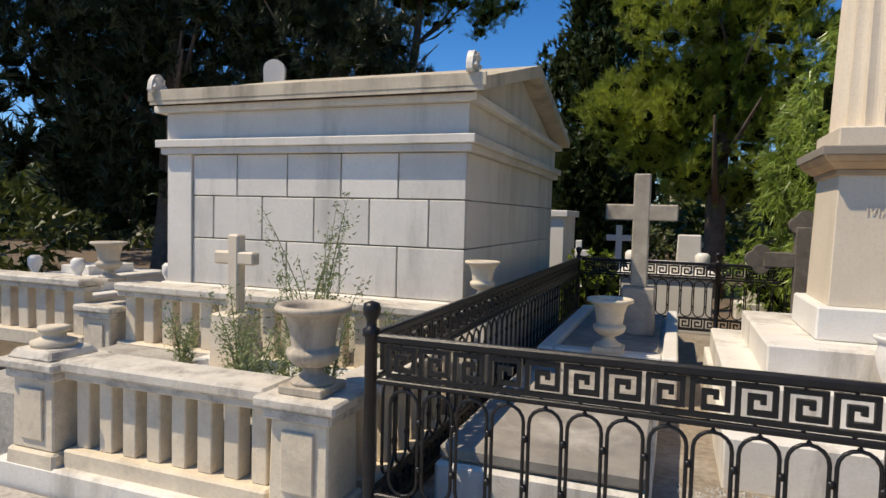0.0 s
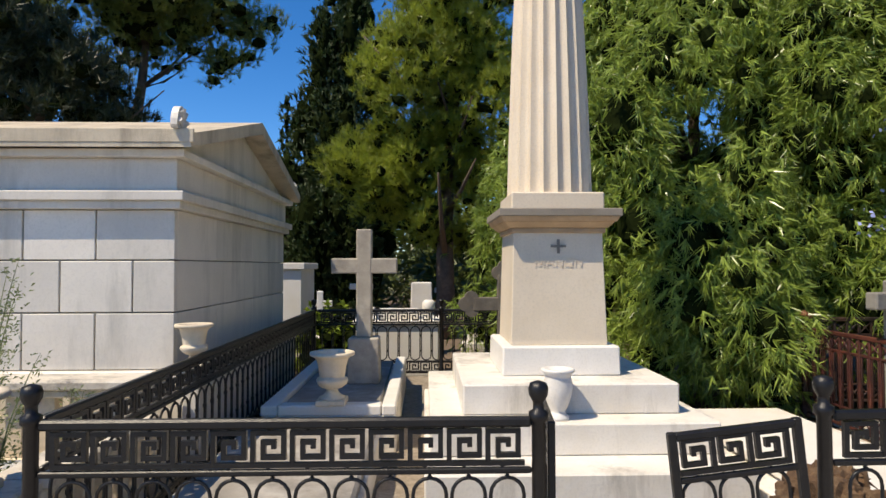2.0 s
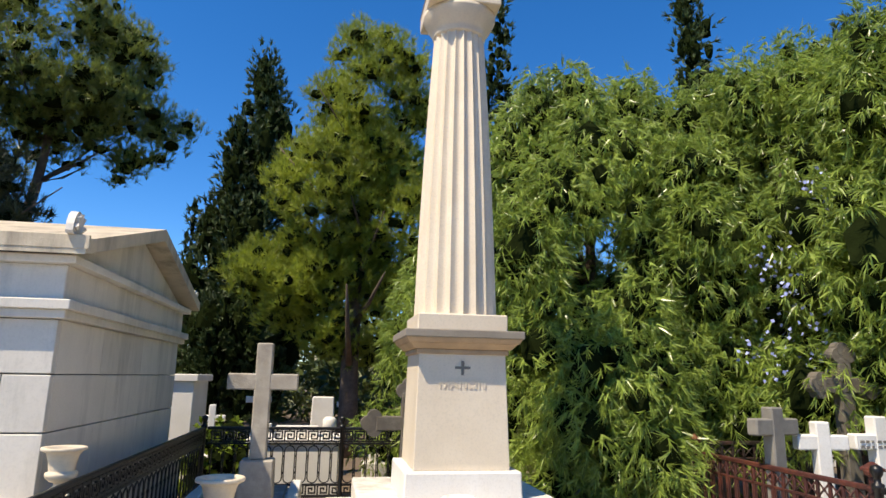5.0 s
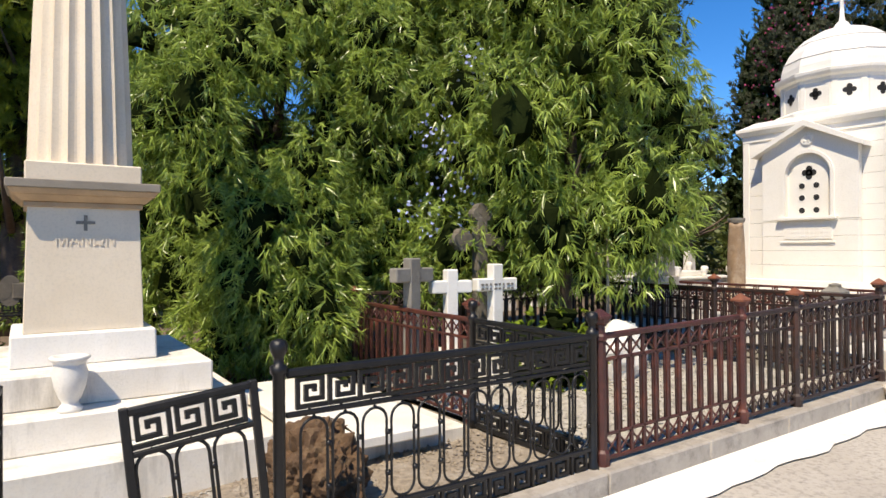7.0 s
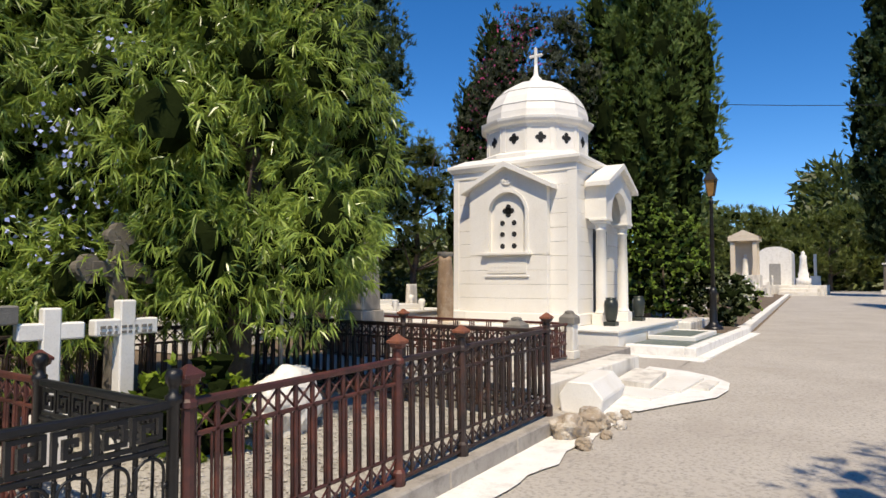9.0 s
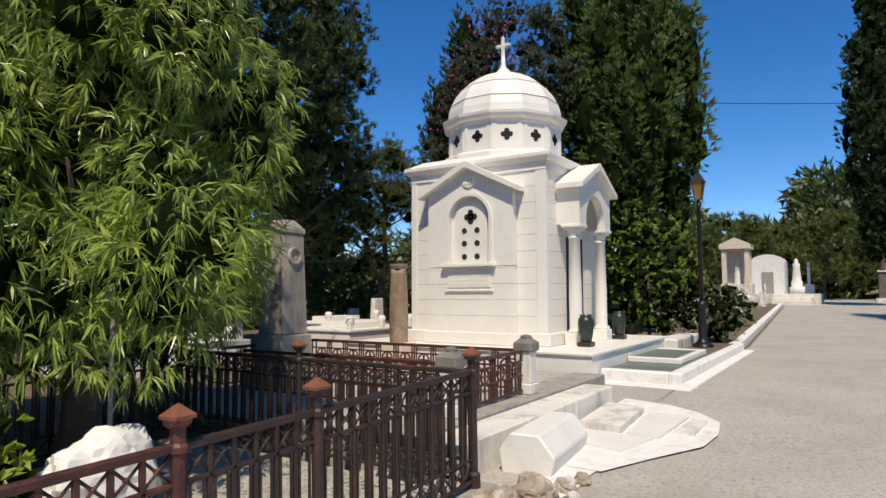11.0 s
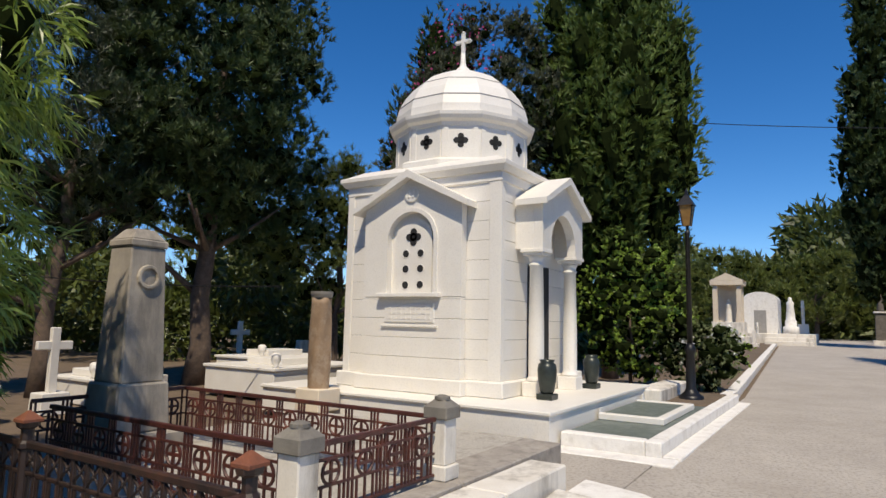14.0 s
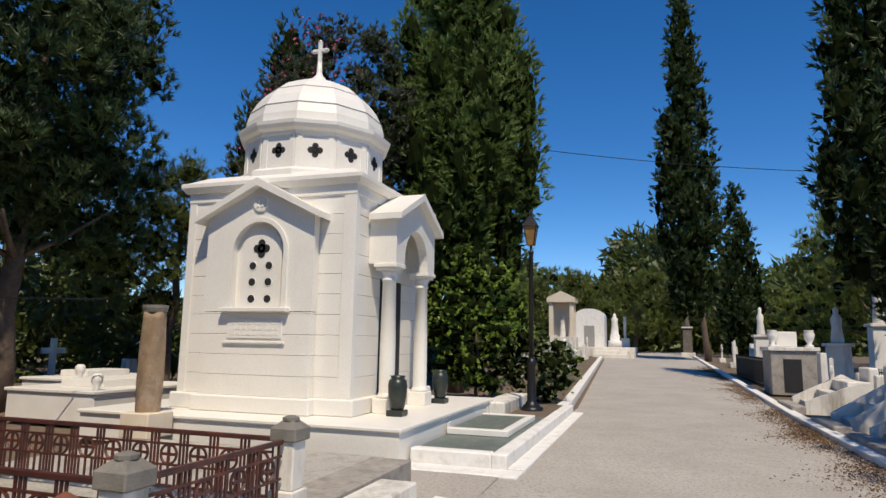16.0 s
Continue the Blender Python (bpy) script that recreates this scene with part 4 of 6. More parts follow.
# ---- white domed chapel ----
WX0, WX1, WY0, WY1 = 15.5, 18.75, 5.40, 8.52
CCX, CCY = 17.03, 7.06
ch = thing("funerary_chapel", (CCX, CCY, 0.1), "small white marble chapel with a twelve-sided dome", "chapel")
bm = box(B(), 14.62, 4.225, 0.1, 19.6, 9.6, 0.50, 0.0)
box(bm, 14.58, 4.19, 0.50, 19.64, 9.64, 0.55, 0.01)
part("podium", bm, CHAPEL, ch)
part("base_course", box(B(), WX0 - 0.10, WY0 - 0.10, 0.55, WX1 + 0.1, WY1 + 0.1, 0.80, 0.02), CHAPEL, ch, "marble base with ochre stains")
part("core", box(B(), WX0 + 0.03, WY0 + 0.03, 0.6, WX1 - 0.03, WY1 - 0.03, 4.0), LEAD, ch)
z = 0.80
while z < 3.95:
    h = min(0.315, 3.97 - z)
    part("course", box(B(), WX0, WY0, z + 0.003, WX1, WY1, z + h - 0.003, 0.004), CHAPEL, ch)
    z += 0.315
for x0, x1, y0, y1 in ((WX0 - 0.02, WX0 + 0.05, WY0 - 0.02, WY0 + 0.2), (WX0 - 0.02, WX0 + 0.04, WY1 - 0.12, WY1 + 0.02), (WX0 + 0.052, WX0 + 0.12, WY0 - 0.02, WY0 + 0.02)):
    part("corner_strip", box(B(), x0, y0, 0.80, x1, y1, 3.97, 0.004), CHAPEL, ch)
bm = box(B(), WX0 - 0.03, WY0 - 0.03, 3.94, WX1 + 0.03, WY1 + 0.03, 4.10, 0.01)
box(bm, WX0 - 0.07, WY0 - 0.07, 4.10, WX1 + 0.07, WY1 + 0.07, 4.18, 0.0, 1.03)
box(bm, WX0 - 0.14, WY0 - 0.14, 4.18, WX1 + 0.14, WY1 + 0.14, 4.265, 0.012)
part("cornice", bm, CHAPEL, ch)
part("roof", box(B(), WX0 - 0.1, WY0 - 0.1, 4.265, WX1 + 0.1, WY1 + 0.1, 4.42, 0, 0.84), CHAPEL, ch)
bm = lathe(B(), [(1.47, 4.25), (1.46, 4.48), (1.36, 4.54)], CCX, CCY, 0, 12, math.radians(15))
part("drum_base", bm, CHAPEL, ch)
part("drum", lathe(B(), [(1.27, 4.5), (1.27, 5.2)], CCX, CCY, 0, 12, math.radians(15)), CHAPEL, ch)
part("drum_cornice", lathe(B(), [(1.29, 5.14), (1.31, 5.2), (1.38, 5.24), (1.42, 5.30), (1.43, 5.36), (1.30, 5.40)], CCX, CCY, 0, 12, math.radians(15)), CHAPEL, ch)
prof = [(1.30, 5.38), (1.29, 5.55), (1.235, 5.74), (1.13, 5.94), (0.98, 6.13), (0.78, 6.31), (0.52, 6.45), (0.2, 6.53), (0.0, 6.54)]
part("dome", lathe(B(), prof, CCX, CCY, 0, 12, math.radians(15)), CHAPEL, ch)
bm = B()
for r, zz in ((1.241, 5.74), (0.986, 6.13)):
    lathe(bm, [(r - 0.02, zz - 0.012), (r + 0.006, zz - 0.01), (r + 0.001, zz + 0.006), (r - 0.02, zz + 0.006)], CCX, CCY, 0, 12, math.radians(15))
part("dome_band", bm, LEAD, ch, "grey joint round the dome")
for k in range(12):
    a = math.radians(30 * k)
    r = 1.27 * math.cos(math.radians(15))
    mm = pose(CCX + r * math.cos(a), CCY + r * math.sin(a), 4.84, 0, 0, 30 * k + 90)
    for s in (-1, 1):
        fr = B()
        prism(fr, [(s * 0.22, -0.27), (s * 0.30, -0.27), (s * 0.30, 0.30), (s * 0.22, 0.30)], 0.02, mm @ pose(0, -0.018, 0))
        part("drum_pilaster", fr, CHAPEL, ch)
    q = B()
    for dx, dz, rr in ((0, 0.075, 0.056), (0, -0.075, 0.056), (0.075, 0, 0.056), (-0.075, 0, 0.056), (0, 0, 0.065)):
        pts = [(dx + rr * math.cos(i * math.tau / 14), dz + rr * math.sin(i * math.tau / 14)) for i in range(14)]
        prism(q, pts, 0.01 + 0.0006 * (dx + dz) * 10, mm @ pose(0, -0.006, 0.03))
    part("quatrefoil", q, DARK, ch, "dark quatrefoil opening")
part("finial_base", lathe(B(), [(0.2, 6.50), (0.19, 6.56), (0.13, 6.66), (0.07, 6.72), (0.055, 6.8), (0.04, 7.0)], CCX, CCY, 0, 20), CHAPEL, ch, smooth=True)
bm = box(B(), CCX - 0.035, CCY - 0.035, 6.95, CCX + 0.035, CCY + 0.035, 7.42, 0.01)
box(bm, CCX - 0.034, CCY - 0.15, 7.20, CCX + 0.034, CCY + 0.15, 7.27, 0.01)
for y_, z_ in ((CCY - 0.15, 7.235), (CCY + 0.15, 7.235), (CCX, 7.42)):
    yy = CCY if z_ > 7.4 else y_
    lathe(bm, [(0, -0.05), (0.05, 0), (0, 0.05)], CCX, yy, z_, 10)
part("roof_cross", bm, CHAPEL, ch, "small white marble cross with rounded ends")

# west bay with pediment and arched window
BY0, BY1, BX = 6.01, 7.99, 15.32
BC = (BY0 + BY1) / 2
part("bay_base", box(B(), BX - 0.1, BY0 - 0.08, 0.55, WX0 - 0.1, BY1 + 0.08, 0.80, 0.02), CHAPEL, ch)
z = 0.80
while z < 2.1:
    h = min(0.315, 2.09 - z)
    part("course", box(B(), BX, BY0, z + 0.003, WX0 - 0.021, BY1, z + h - 0.003, 0.004), CHAPEL, ch)
    z += 0.315
AR, AZ = 0.47, 3.06
arc = [(-AR * math.cos(math.pi * i / 16), AZ - 2.1 + AR * math.sin(math.pi * i / 16)) for i in range(17)]
half = (BY1 - BY0) / 2
outline = [(-half, 0), (-AR, 0), *arc, (AR, 0), (half, 0), (half, 1.50), (0, 2.02), (-half, 1.50)]
west = pose(BX, BC, 2.1, 0, 0, -90)
part("bay_wall", prism(B(), outline, 0.16, west), CHAPEL, ch)
bm = B()
ro, ri = AR + 0.07, AR
ring = [(-ro * math.cos(math.pi * i / 16), AZ - 2.1 + ro * math.sin(math.pi * i / 16)) for i in range(17)]
prism(bm, [(-ro, 0.05), *ring, (ro, 0.05), (ri, 0.05), *[p for p in arc[::-1]], (-ri, 0.05)], 0.03, west @ pose(0, -0.028, 0))
part("arch_moulding", bm, CHAPEL, ch)
r2 = AR - 0.09
arc2 = [(-r2 * math.cos(math.pi * i / 16), AZ - 2.1 + r2 * math.sin(math.pi * i / 16)) for i in range(17)]
part("window_back", prism(B(), [(-AR, 0), *arc, (AR, 0)], 0.04, west @ pose(0, 0.11, 0)), CHAPEL, ch)
panel = part("window_panel", prism(B(), [(-r2, 0), *arc2, (r2, 0)], 0.03, west @ pose(0, 0.078, 0)), CHAPEL, ch, "pierced marble window panel")


def hole(dx, dz, rr):
    pts = [(dx + rr * math.cos(i * math.tau / 16), dz + rr * math.sin(i * math.tau / 16)) for i in range(16)]
    bm = B()
    prism(bm, pts, 0.01, west @ pose(0, 0.072, 0))
    part("pierced_hole", bm, DARK, panel, "round dark hole")
    bm = B()
    d = west @ pose(0, 0.076, 0)
    tube(bm, [d @ Vector((dx + (rr + 0.008) * math.cos(i * math.tau / 16), 0, dz + (rr + 0.008) * math.sin(i * math.tau / 16))) for i in range(16)], 0.008, 5, True)
    part("hole_rim", bm, CHAPEL, panel)


for dz in (0.2, 0.47, 0.73):
    for dx in (-0.15, 0.15):
        hole(dx, dz, 0.062)
q = B()
for i, (dx, dz, rr) in enumerate(((0, 0.085, 0.066), (0, -0.085, 0.066), (0.085, 0, 0.066), (-0.085, 0, 0.066), (0, 0, 0.075))):
    pts = [(dx + rr * math.cos(k * math.tau / 14), 1.01 + dz + rr * math.sin(k * math.tau / 14)) for k in range(14)]
    prism(q, pts, 0.01 + 0.001 * i, west @ pose(0, 0.07, 0))
part("quatrefoil", q, DARK, panel, "dark quatrefoil opening")
part("window_sill", box(B(), BX - 0.12, BC - 0.62, 2.09, BX + 0.05, BC + 0.62, 2.16, 0.01), CHAPEL, ch, "marble sill with brown stain")
tablet = part("tablet", box(B(), BX - 0.02, BC - 0.5, 1.68, BX + 0.02, BC + 0.5, 1.98, 0.004), CHAPEL, ch, "inscribed marble tablet")
bm = B()
for i in range(3):
    for k in range(9):
        y_ = BC - 0.44 + k * 0.098
        box(bm, BX - 0.026, y_, 1.73 + i * 0.085, BX - 0.019, y_ + 0.06 + 0.02 * ((k * 7 + i) % 3 - 1), 1.765 + i * 0.085)
tagged(part("lettering", bm, CHAPEL, tablet, "raised worn lettering"), "raised worn lettering", kind="stuff")
part("tablet_ledge", box(B(), BX - 0.04, BC - 0.56, 1.60, BX + 0.02, BC + 0.56, 1.635, 0.004), CHAPEL, ch)
bm = lathe(B(), [(0.135, 0.0), (0.14, 0.03), (0.12, 0.035), (0.0, 0.03)], 0, 0, 0, 24)
for i in range(4):
    lathe(bm, [(0.03, 0.03), (0.02, 0.05), (0, 0.052)], 0.06 * math.cos(i * 1.57 + 0.78), 0.06 * math.sin(i * 1.57 + 0.78), 0, 8)
bmesh.ops.transform(bm, matrix=pose(BX + 0.005, BC, 3.83, 0, -90, 0), verts=bm.verts)
part("roundel", bm, CHAPEL, ch, "carved round medallion")
for s in (-1, 1):
    pts = [(s * (half + 0.17), 1.43), (s * (half + 0.17), 1.53), (0, 2.13), (0, 2.0)]
    part("raking_cornice", prism(B(), pts, 0.36, west @ pose(0, -0.17, 0)), CHAPEL, ch)

# south porch
PX0, PX1, PYF = 16.02, 17.85, 4.92
PC = (PX0 + PX1) / 2
south = pose(PC, PYF, 0, 0, 0, 0)
ph = (PX1 - PX0) / 2
pa = 0.55
arcp = [(-pa * math.cos(math.pi * i / 16), 3.0 + pa * math.sin(math.pi * i / 16)) for i in range(17)]
part("porch_front", prism(B(), [(-ph, 2.9), (-pa, 2.9), *arcp, (pa, 2.9), (ph, 2.9), (ph, 3.66), (0, 4.10), (-ph, 3.66)], 0.16, south), CHAPEL, ch)
for x0 in (PX0, PX1 - 0.16):
    part("porch_side", box(B(), x0, PYF + 0.16, 2.9, x0 + 0.16, WY0, 3.66, 0.004), CHAPEL, ch)
for s in (-1, 1):
    pts = [(s * (ph + 0.14), 3.60), (s * (ph + 0.14), 3.70), (0, 4.22), (0, 4.10)]
    part("porch_roof", prism(B(), pts, 0.56, south @ pose(0, -0.13, 0)), CHAPEL, ch)
for x in (PX0 + 0.17, PX1 - 0.17):
    y = 5.10
    shaft = part("porch_column", lathe(B(), [(0.155, 0.78), (0.155, 0.82), (0.13, 0.85), (0.125, 0.88), (0.125, 1.6), (0.108, 2.62), (0.125, 2.63), (0.125, 2.66), (0.108, 2.67), (0.12, 2.73), (0.155, 2.79)], x, y, 0, 24), CHAPEL, ch, smooth=True)
    bm = box(B(), x - 0.17, y - 0.17, 2.79, x + 0.17, y + 0.17, 2.84, 0.006)
    box(bm, x - 0.20, y - 0.20, 2.84, x + 0.20, y + 0.20, 2.90, 0.006)
    part("column_cap", bm, CHAPEL, shaft)
    part("column_base", box(B(), x - 0.17, y - 0.17, 0.55, x + 0.17, y + 0.17, 0.78, 0.01), CHAPEL, shaft)
part("door", box(B(), PC - 0.45, WY0 - 0.014, 0.56, PC + 0.45, WY0 - 0.004, 2.7, 0.0), DARK, ch, "dark door in the porch")


def dark_urn(x, y, z, h, label):
    t = thing("bronze_urn", (x, y, z), label, "urn", "dark urns by the porch")
    part("urn_foot", box(B(), x - 0.13, y - 0.13, z, x + 0.13, y + 0.13, z + 0.09, 0.012), BRONZE, t)
    part("urn_body", lathe(B(), [(0.09, 0.09), (0.11, 0.12), (0.14, 0.3), (0.15, 0.45), (0.135, 0.53), (0.10, 0.56), (0.12, 0.60), (0.10, 0.6), (0.08, 0.55), (0, 0.5)], x, y, z, 20), BRONZE, t, smooth=True)
    return t


dark_urn(15.92, 4.80, 0.55, 0.6, "dark green urn at the chapel porch")
dark_urn(18.1, 4.85, 0.55, 0.6, "dark green urn at the chapel porch")

# kerbed slab in front of the chapel
fg = thing("chapel_forecourt", (17.5, 3.6, 0.05), "whitewashed kerb round dark grave slabs before the chapel", "grave")
part("kerb_front", box(B(), 14.9, 2.87, -0.05, 21.8, 3.08, 0.28, 0.02), LIME, fg)
part("kerb_side", box(B(), 14.9, 3.081, -0.05, 15.1, 4.185, 0.28, 0.02), LIME, fg)
part("kerb_foot", box(B(), 14.5, 2.66, -0.05, 14.895, 4.185, 0.1, 0.015), LIME, fg)
part("kerb_foot", box(B(), 14.9, 2.64, -0.05, 21.8, 2.865, 0.12, 0.012), LIME, fg)
part("slab", box(B(), 15.101, 3.082, -0.05, 19.3, 4.185, 0.25, 0.01), GREENSLAB, fg, "mottled grey-green slab")
for a in ((16.45, 3.2, 16.59, 4.18), (16.595, 3.2, 18.6, 3.33), (18.605, 3.2, 18.74, 4.18)):
    part("raised_frame", box(B(), a[0], a[1], 0.251, a[2], a[3], 0.35, 0.012), WHITE, fg, "white marble frame strip")
part("slab", box(B(), 16.595, 3.335, 0.251, 18.6, 4.18, 0.33, 0.01), GREENSLAB, fg, "smooth green slab")
part("kerb_middle", box(B(), 19.301, 3.9, -0.05, 21.75, 4.4, 0.5, 0.03), STEPS, fg)
part("kerb_middle", box(B(), 19.301, 3.081, -0.05, 21.75, 3.895, 0.27, 0.03), EARTH, fg)
for x in (16.5, 19.0):
    part("marker", box(B(), x, 4.165, 0.3, x + 0.16, 4.183, 0.42, 0.003), WHITE, fg)

# street lamp
lx, ly, lz = 20.3, 3.55, 0.27
lp = thing("street_lamp", (lx, ly, lz), "black iron street lamp with an amber lantern", "street lamp")
part("lamp_base", lathe(B(), [(0.24, -0.1), (0.24, 0.06), (0.19, 0.08), (0.13, 0.14), (0.10, 0.2), (0.085, 0.9), (0.11, 0.94), (0.11, 1.0), (0.06, 1.1)], lx, ly, lz, 16), BLACK, lp, smooth=True)
part("pole", lathe(B(), [(0.055, 1.0), (0.045, 3.3), (0.06, 3.33), (0.06, 3.38), (0.03, 3.4), (0.03, 3.5)], lx, ly, lz, 14), BLACK, lp, smooth=True)
part("lantern_glass", lathe(B(), [(0.10, 3.5), (0.18, 3.92)], lx, ly, lz, 4, math.pi / 4), AMBER, lp, "amber glass panes")
bm = lathe(B(), [(0.23, 3.92), (0.21, 3.95), (0.1, 4.1), (0.05, 4.15), (0.03, 4.25), (0.0, 4.3)], lx, ly, lz, 4, math.pi / 4)
for i in range(4):
    a = math.pi / 4 + i * math.pi / 2
    tube(bm, [(lx + 0.102 * math.cos(a), ly + 0.102 * math.sin(a), lz + 3.5), (lx + 0.183 * math.cos(a), ly + 0.183 * math.sin(a), lz + 3.92)], 0.012, 5)
part("lantern_frame", bm, BLACK, lp)

# obelisk and broken column
ox, oy = 10.73, 7.36
obk = thing("obelisk", (ox, oy, 0.27), "soot-darkened marble obelisk with a carved wreath", "obelisk")
part("plinth", box(B(), ox - 0.42, oy - 0.42, 0.27, ox + 0.42, oy + 0.42, 0.5, 0.02), OBELISK, obk)
part("base", box(B(), ox - 0.31, oy - 0.31, 0.5, ox + 0.31, oy + 0.31, 1.0, 0.02, 0.92), OBELISK, obk)
part("shaft", box(B(), ox - 0.245, oy - 0.245, 1.0, ox + 0.245, oy + 0.245, 2.42, 0.015, 0.80), OBELISK, obk)
bm = box(B(), ox - 0.215, oy - 0.215, 2.42, ox + 0.215, oy + 0.215, 2.5, 0.015)
box(bm, ox - 0.2, oy - 0.2, 2.5, ox + 0.2, oy + 0.2, 2.62, 0.01, 0.55)
part("cap", bm, OBELISK, obk)
bm = B()
d = pose(ox + 0.0, oy - 0.215, 2.1, -4, 0, 0)
tube(bm, [d @ Vector((0.11 * math.cos(a * math.tau / 14), -0.005, 0.11 * math.sin(a * math.tau / 14))) for a in range(14)], 0.025, 6, True)
part("wreath", bm, OBELISK, obk, "carved wreath")
bm = B()
tx, ty = 14.3, 8.0
rings = []
for i in range(15):
    f = i / 14
    rr = 0.18 - 0.03 * f
    rings.append([bm.verts.new((tx + rr * (1 + 0.10 * math.cos(4 * a * math.tau / 24 - f * 5)) * math.cos(a * math.tau / 24), ty + rr * (1 + 0.10 * math.cos(4 * a * math.tau / 24 - f * 5)) * math.sin(a * math.tau / 24), 0.62 + 1.42 * f)) for a in range(24)])
for a, b in zip(rings, rings[1:]):
    for k in range(24):
        bm.faces.new((a[k], a[(k + 1) % 24], b[(k + 1) % 24], b[k]))
bm.faces.new(rings[-1])
BROWNSTONE = mat("brown_veined_marble", (0.34, 0.23, 0.14), (0.20, 0.13, 0.08), 0.6, scale=4, bump=0.2, stain=(0.50, 0.42, 0.32), stain_amount=0.5, stain_scale=5)
tc = thing("twisted_column", (tx, ty, 0.27), "brown twisted marble column stump", "column")
part("shaft", bm, BROWNSTONE, tc, smooth=True)
part("collar", lathe(B(), [(0.16, 2.04), (0.18, 2.1), (0.18, 2.14), (0.0, 2.14)], tx, ty, 0, 20), STONE, tc)
part("foot", box(B(), tx - 0.25, ty - 0.25, 0.27, tx + 0.25, ty + 0.25, 0.62, 0.015), CREAM, tc)


def white_tomb(x, y, z, w, d, h, label, urns=2):
    t = thing("marble_tomb", (x, y, z), label, "tomb", "white tombs")
    part("body", box(B(), x - w / 2, y - d / 2, z, x + w / 2, y + d / 2, z + h, 0.015), WHITE, t)
    part("ledge", box(B(), x - w / 2 - 0.04, y - d / 2 - 0.04, z + h, x + w / 2 + 0.04, y + d / 2 + 0.04, z + h + 0.06, 0.01), WHITE, t)
    for i in range(urns):
        u = x - w / 2 + 0.15 + i * (w - 0.3) / max(1, urns - 1)
        part("corner_urn", lathe(B(), [(0.07, 0), (0.05, 0.05), (0.1, 0.15), (0.1, 0.26), (0.06, 0.3), (0, 0.3)], u, y - d / 2 + 0.12, z + h + 0.06, 12), WHITE, t, smooth=True)
    part("slab", box(B(), x - w / 4, y - d / 4, z + h + 0.06, x + w / 4, y + d / 4, z + h + 0.2, 0.01), WHITE, t)
    return t


white_tomb(17.0, 11.5, 0.1, 2.7, 2.1, 0.55, "low white marble tomb with small urns", 3)
white_tomb(18.5, 13.5, 0.1, 2.4, 1.6, 0.6, "white marble tomb under the trees", 2)

# stone crosses behind the railings
cross("marble_cross", 4.5, 5.42, 0.0, 1.38, 0.25, 0.14, 0.12, "weathered grey marble cross with a straight shaft", STONE, 0.88, 12)
cross("marble_cross", 4.98, 5.45, 0.0, 1.26, 0.23, 0.13, 0.11, "small white marble cross beside taller ones", WHITE, 0.78, -8, (0.3, 0.3, 0.45))
wc = cross("marble_cross", 5.56, 5.45, 0.0, 1.31, 0.27, 0.135, 0.12, "white marble cross with engraved arms", WHITE, 0.78, 0, (0.32, 0.3, 0.3))
bm = B()
for i in range(2):
    for k in range(8):
        box(bm, 5.33 + k * 0.058, 5.386, 1.035 + i * 0.045, 5.33 + k * 0.058 + 0.04 - 0.01 * (k % 3), 5.395, 1.058 + i * 0.045)
tagged(part("lettering", bm, STONE, wc, "worn black lettering"), "worn black lettering", kind="stuff")
tcx, tcy = 5.85, 6.1
tr = thing("trefoil_cross", (tcx, tcy, 0.0), "tall grey stone cross with rounded trefoil ends", "cross")
bm = box(B(), tcx - 0.085, tcy - 0.07, 0.0, tcx + 0.085, tcy + 0.07, 1.85, 0.01, 0.85)
box(bm, tcx - 0.27, tcy - 0.066, 1.50, tcx + 0.27, tcy + 0.066, 1.65, 0.01)
for px_, pz_ in ((-0.28, 1.575), (0.28, 1.575), (0, 1.88)):
    for a in (0, 1, 2):
        ang = {-0.28: math.pi, 0.28: 0.0, 0: math.pi / 2}[px_] + (a - 1) * math.pi / 2
        c = (px_ + 0.06 * math.cos(ang), pz_ + 0.06 * math.sin(ang))
        prism(bm, [(c[0] + 0.075 * math.cos(i * math.tau / 14), c[1] + 0.075 * math.sin(i * math.tau / 14)) for i in range(14)], 0.12 - 0.004 * a, pose(tcx, tcy - 0.06 + 0.002 * a, 0))
part("cross_body", bm, DARKSTONE, tr)
part("base", box(B(), tcx - 0.25, tcy - 0.2, -0.05, tcx + 0.25, tcy + 0.2, 0.4, 0.03, 0.8), DARKSTONE, tr)

# leaning trefoil cross beside the column
tcx, tcy = 1.62, 7.9
tr = thing("trefoil_cross", (tcx, tcy, 0.0), "grey stone cross with trefoil ends behind the column", "cross")
bm = box(B(), tcx - 0.09, tcy - 0.07, 0.0, tcx + 0.09, tcy + 0.07, 1.4, 0.01)
box(bm, tcx - 0.38, tcy - 0.066, 0.97, tcx + 0.38, tcy + 0.066, 1.13, 0.01)
for px_, pz_ in ((-0.40, 1.05), (0.40, 1.05), (0, 1.42)):
    for a in (0, 1, 2):
        ang = {-0.40: math.pi, 0.40: 0.0, 0: math.pi / 2}[px_] + (a - 1) * math.pi / 2
        c = (px_ + 0.07 * math.cos(ang), pz_ + 0.07 * math.sin(ang))
        prism(bm, [(c[0] + 0.085 * math.cos(i * math.tau / 14), c[1] + 0.085 * math.sin(i * math.tau / 14)) for i in range(14)], 0.12 - 0.004 * a, pose(tcx, tcy - 0.06 + 0.002 * a, 0))
part("cross_body", bm, DARKSTONE, tr)

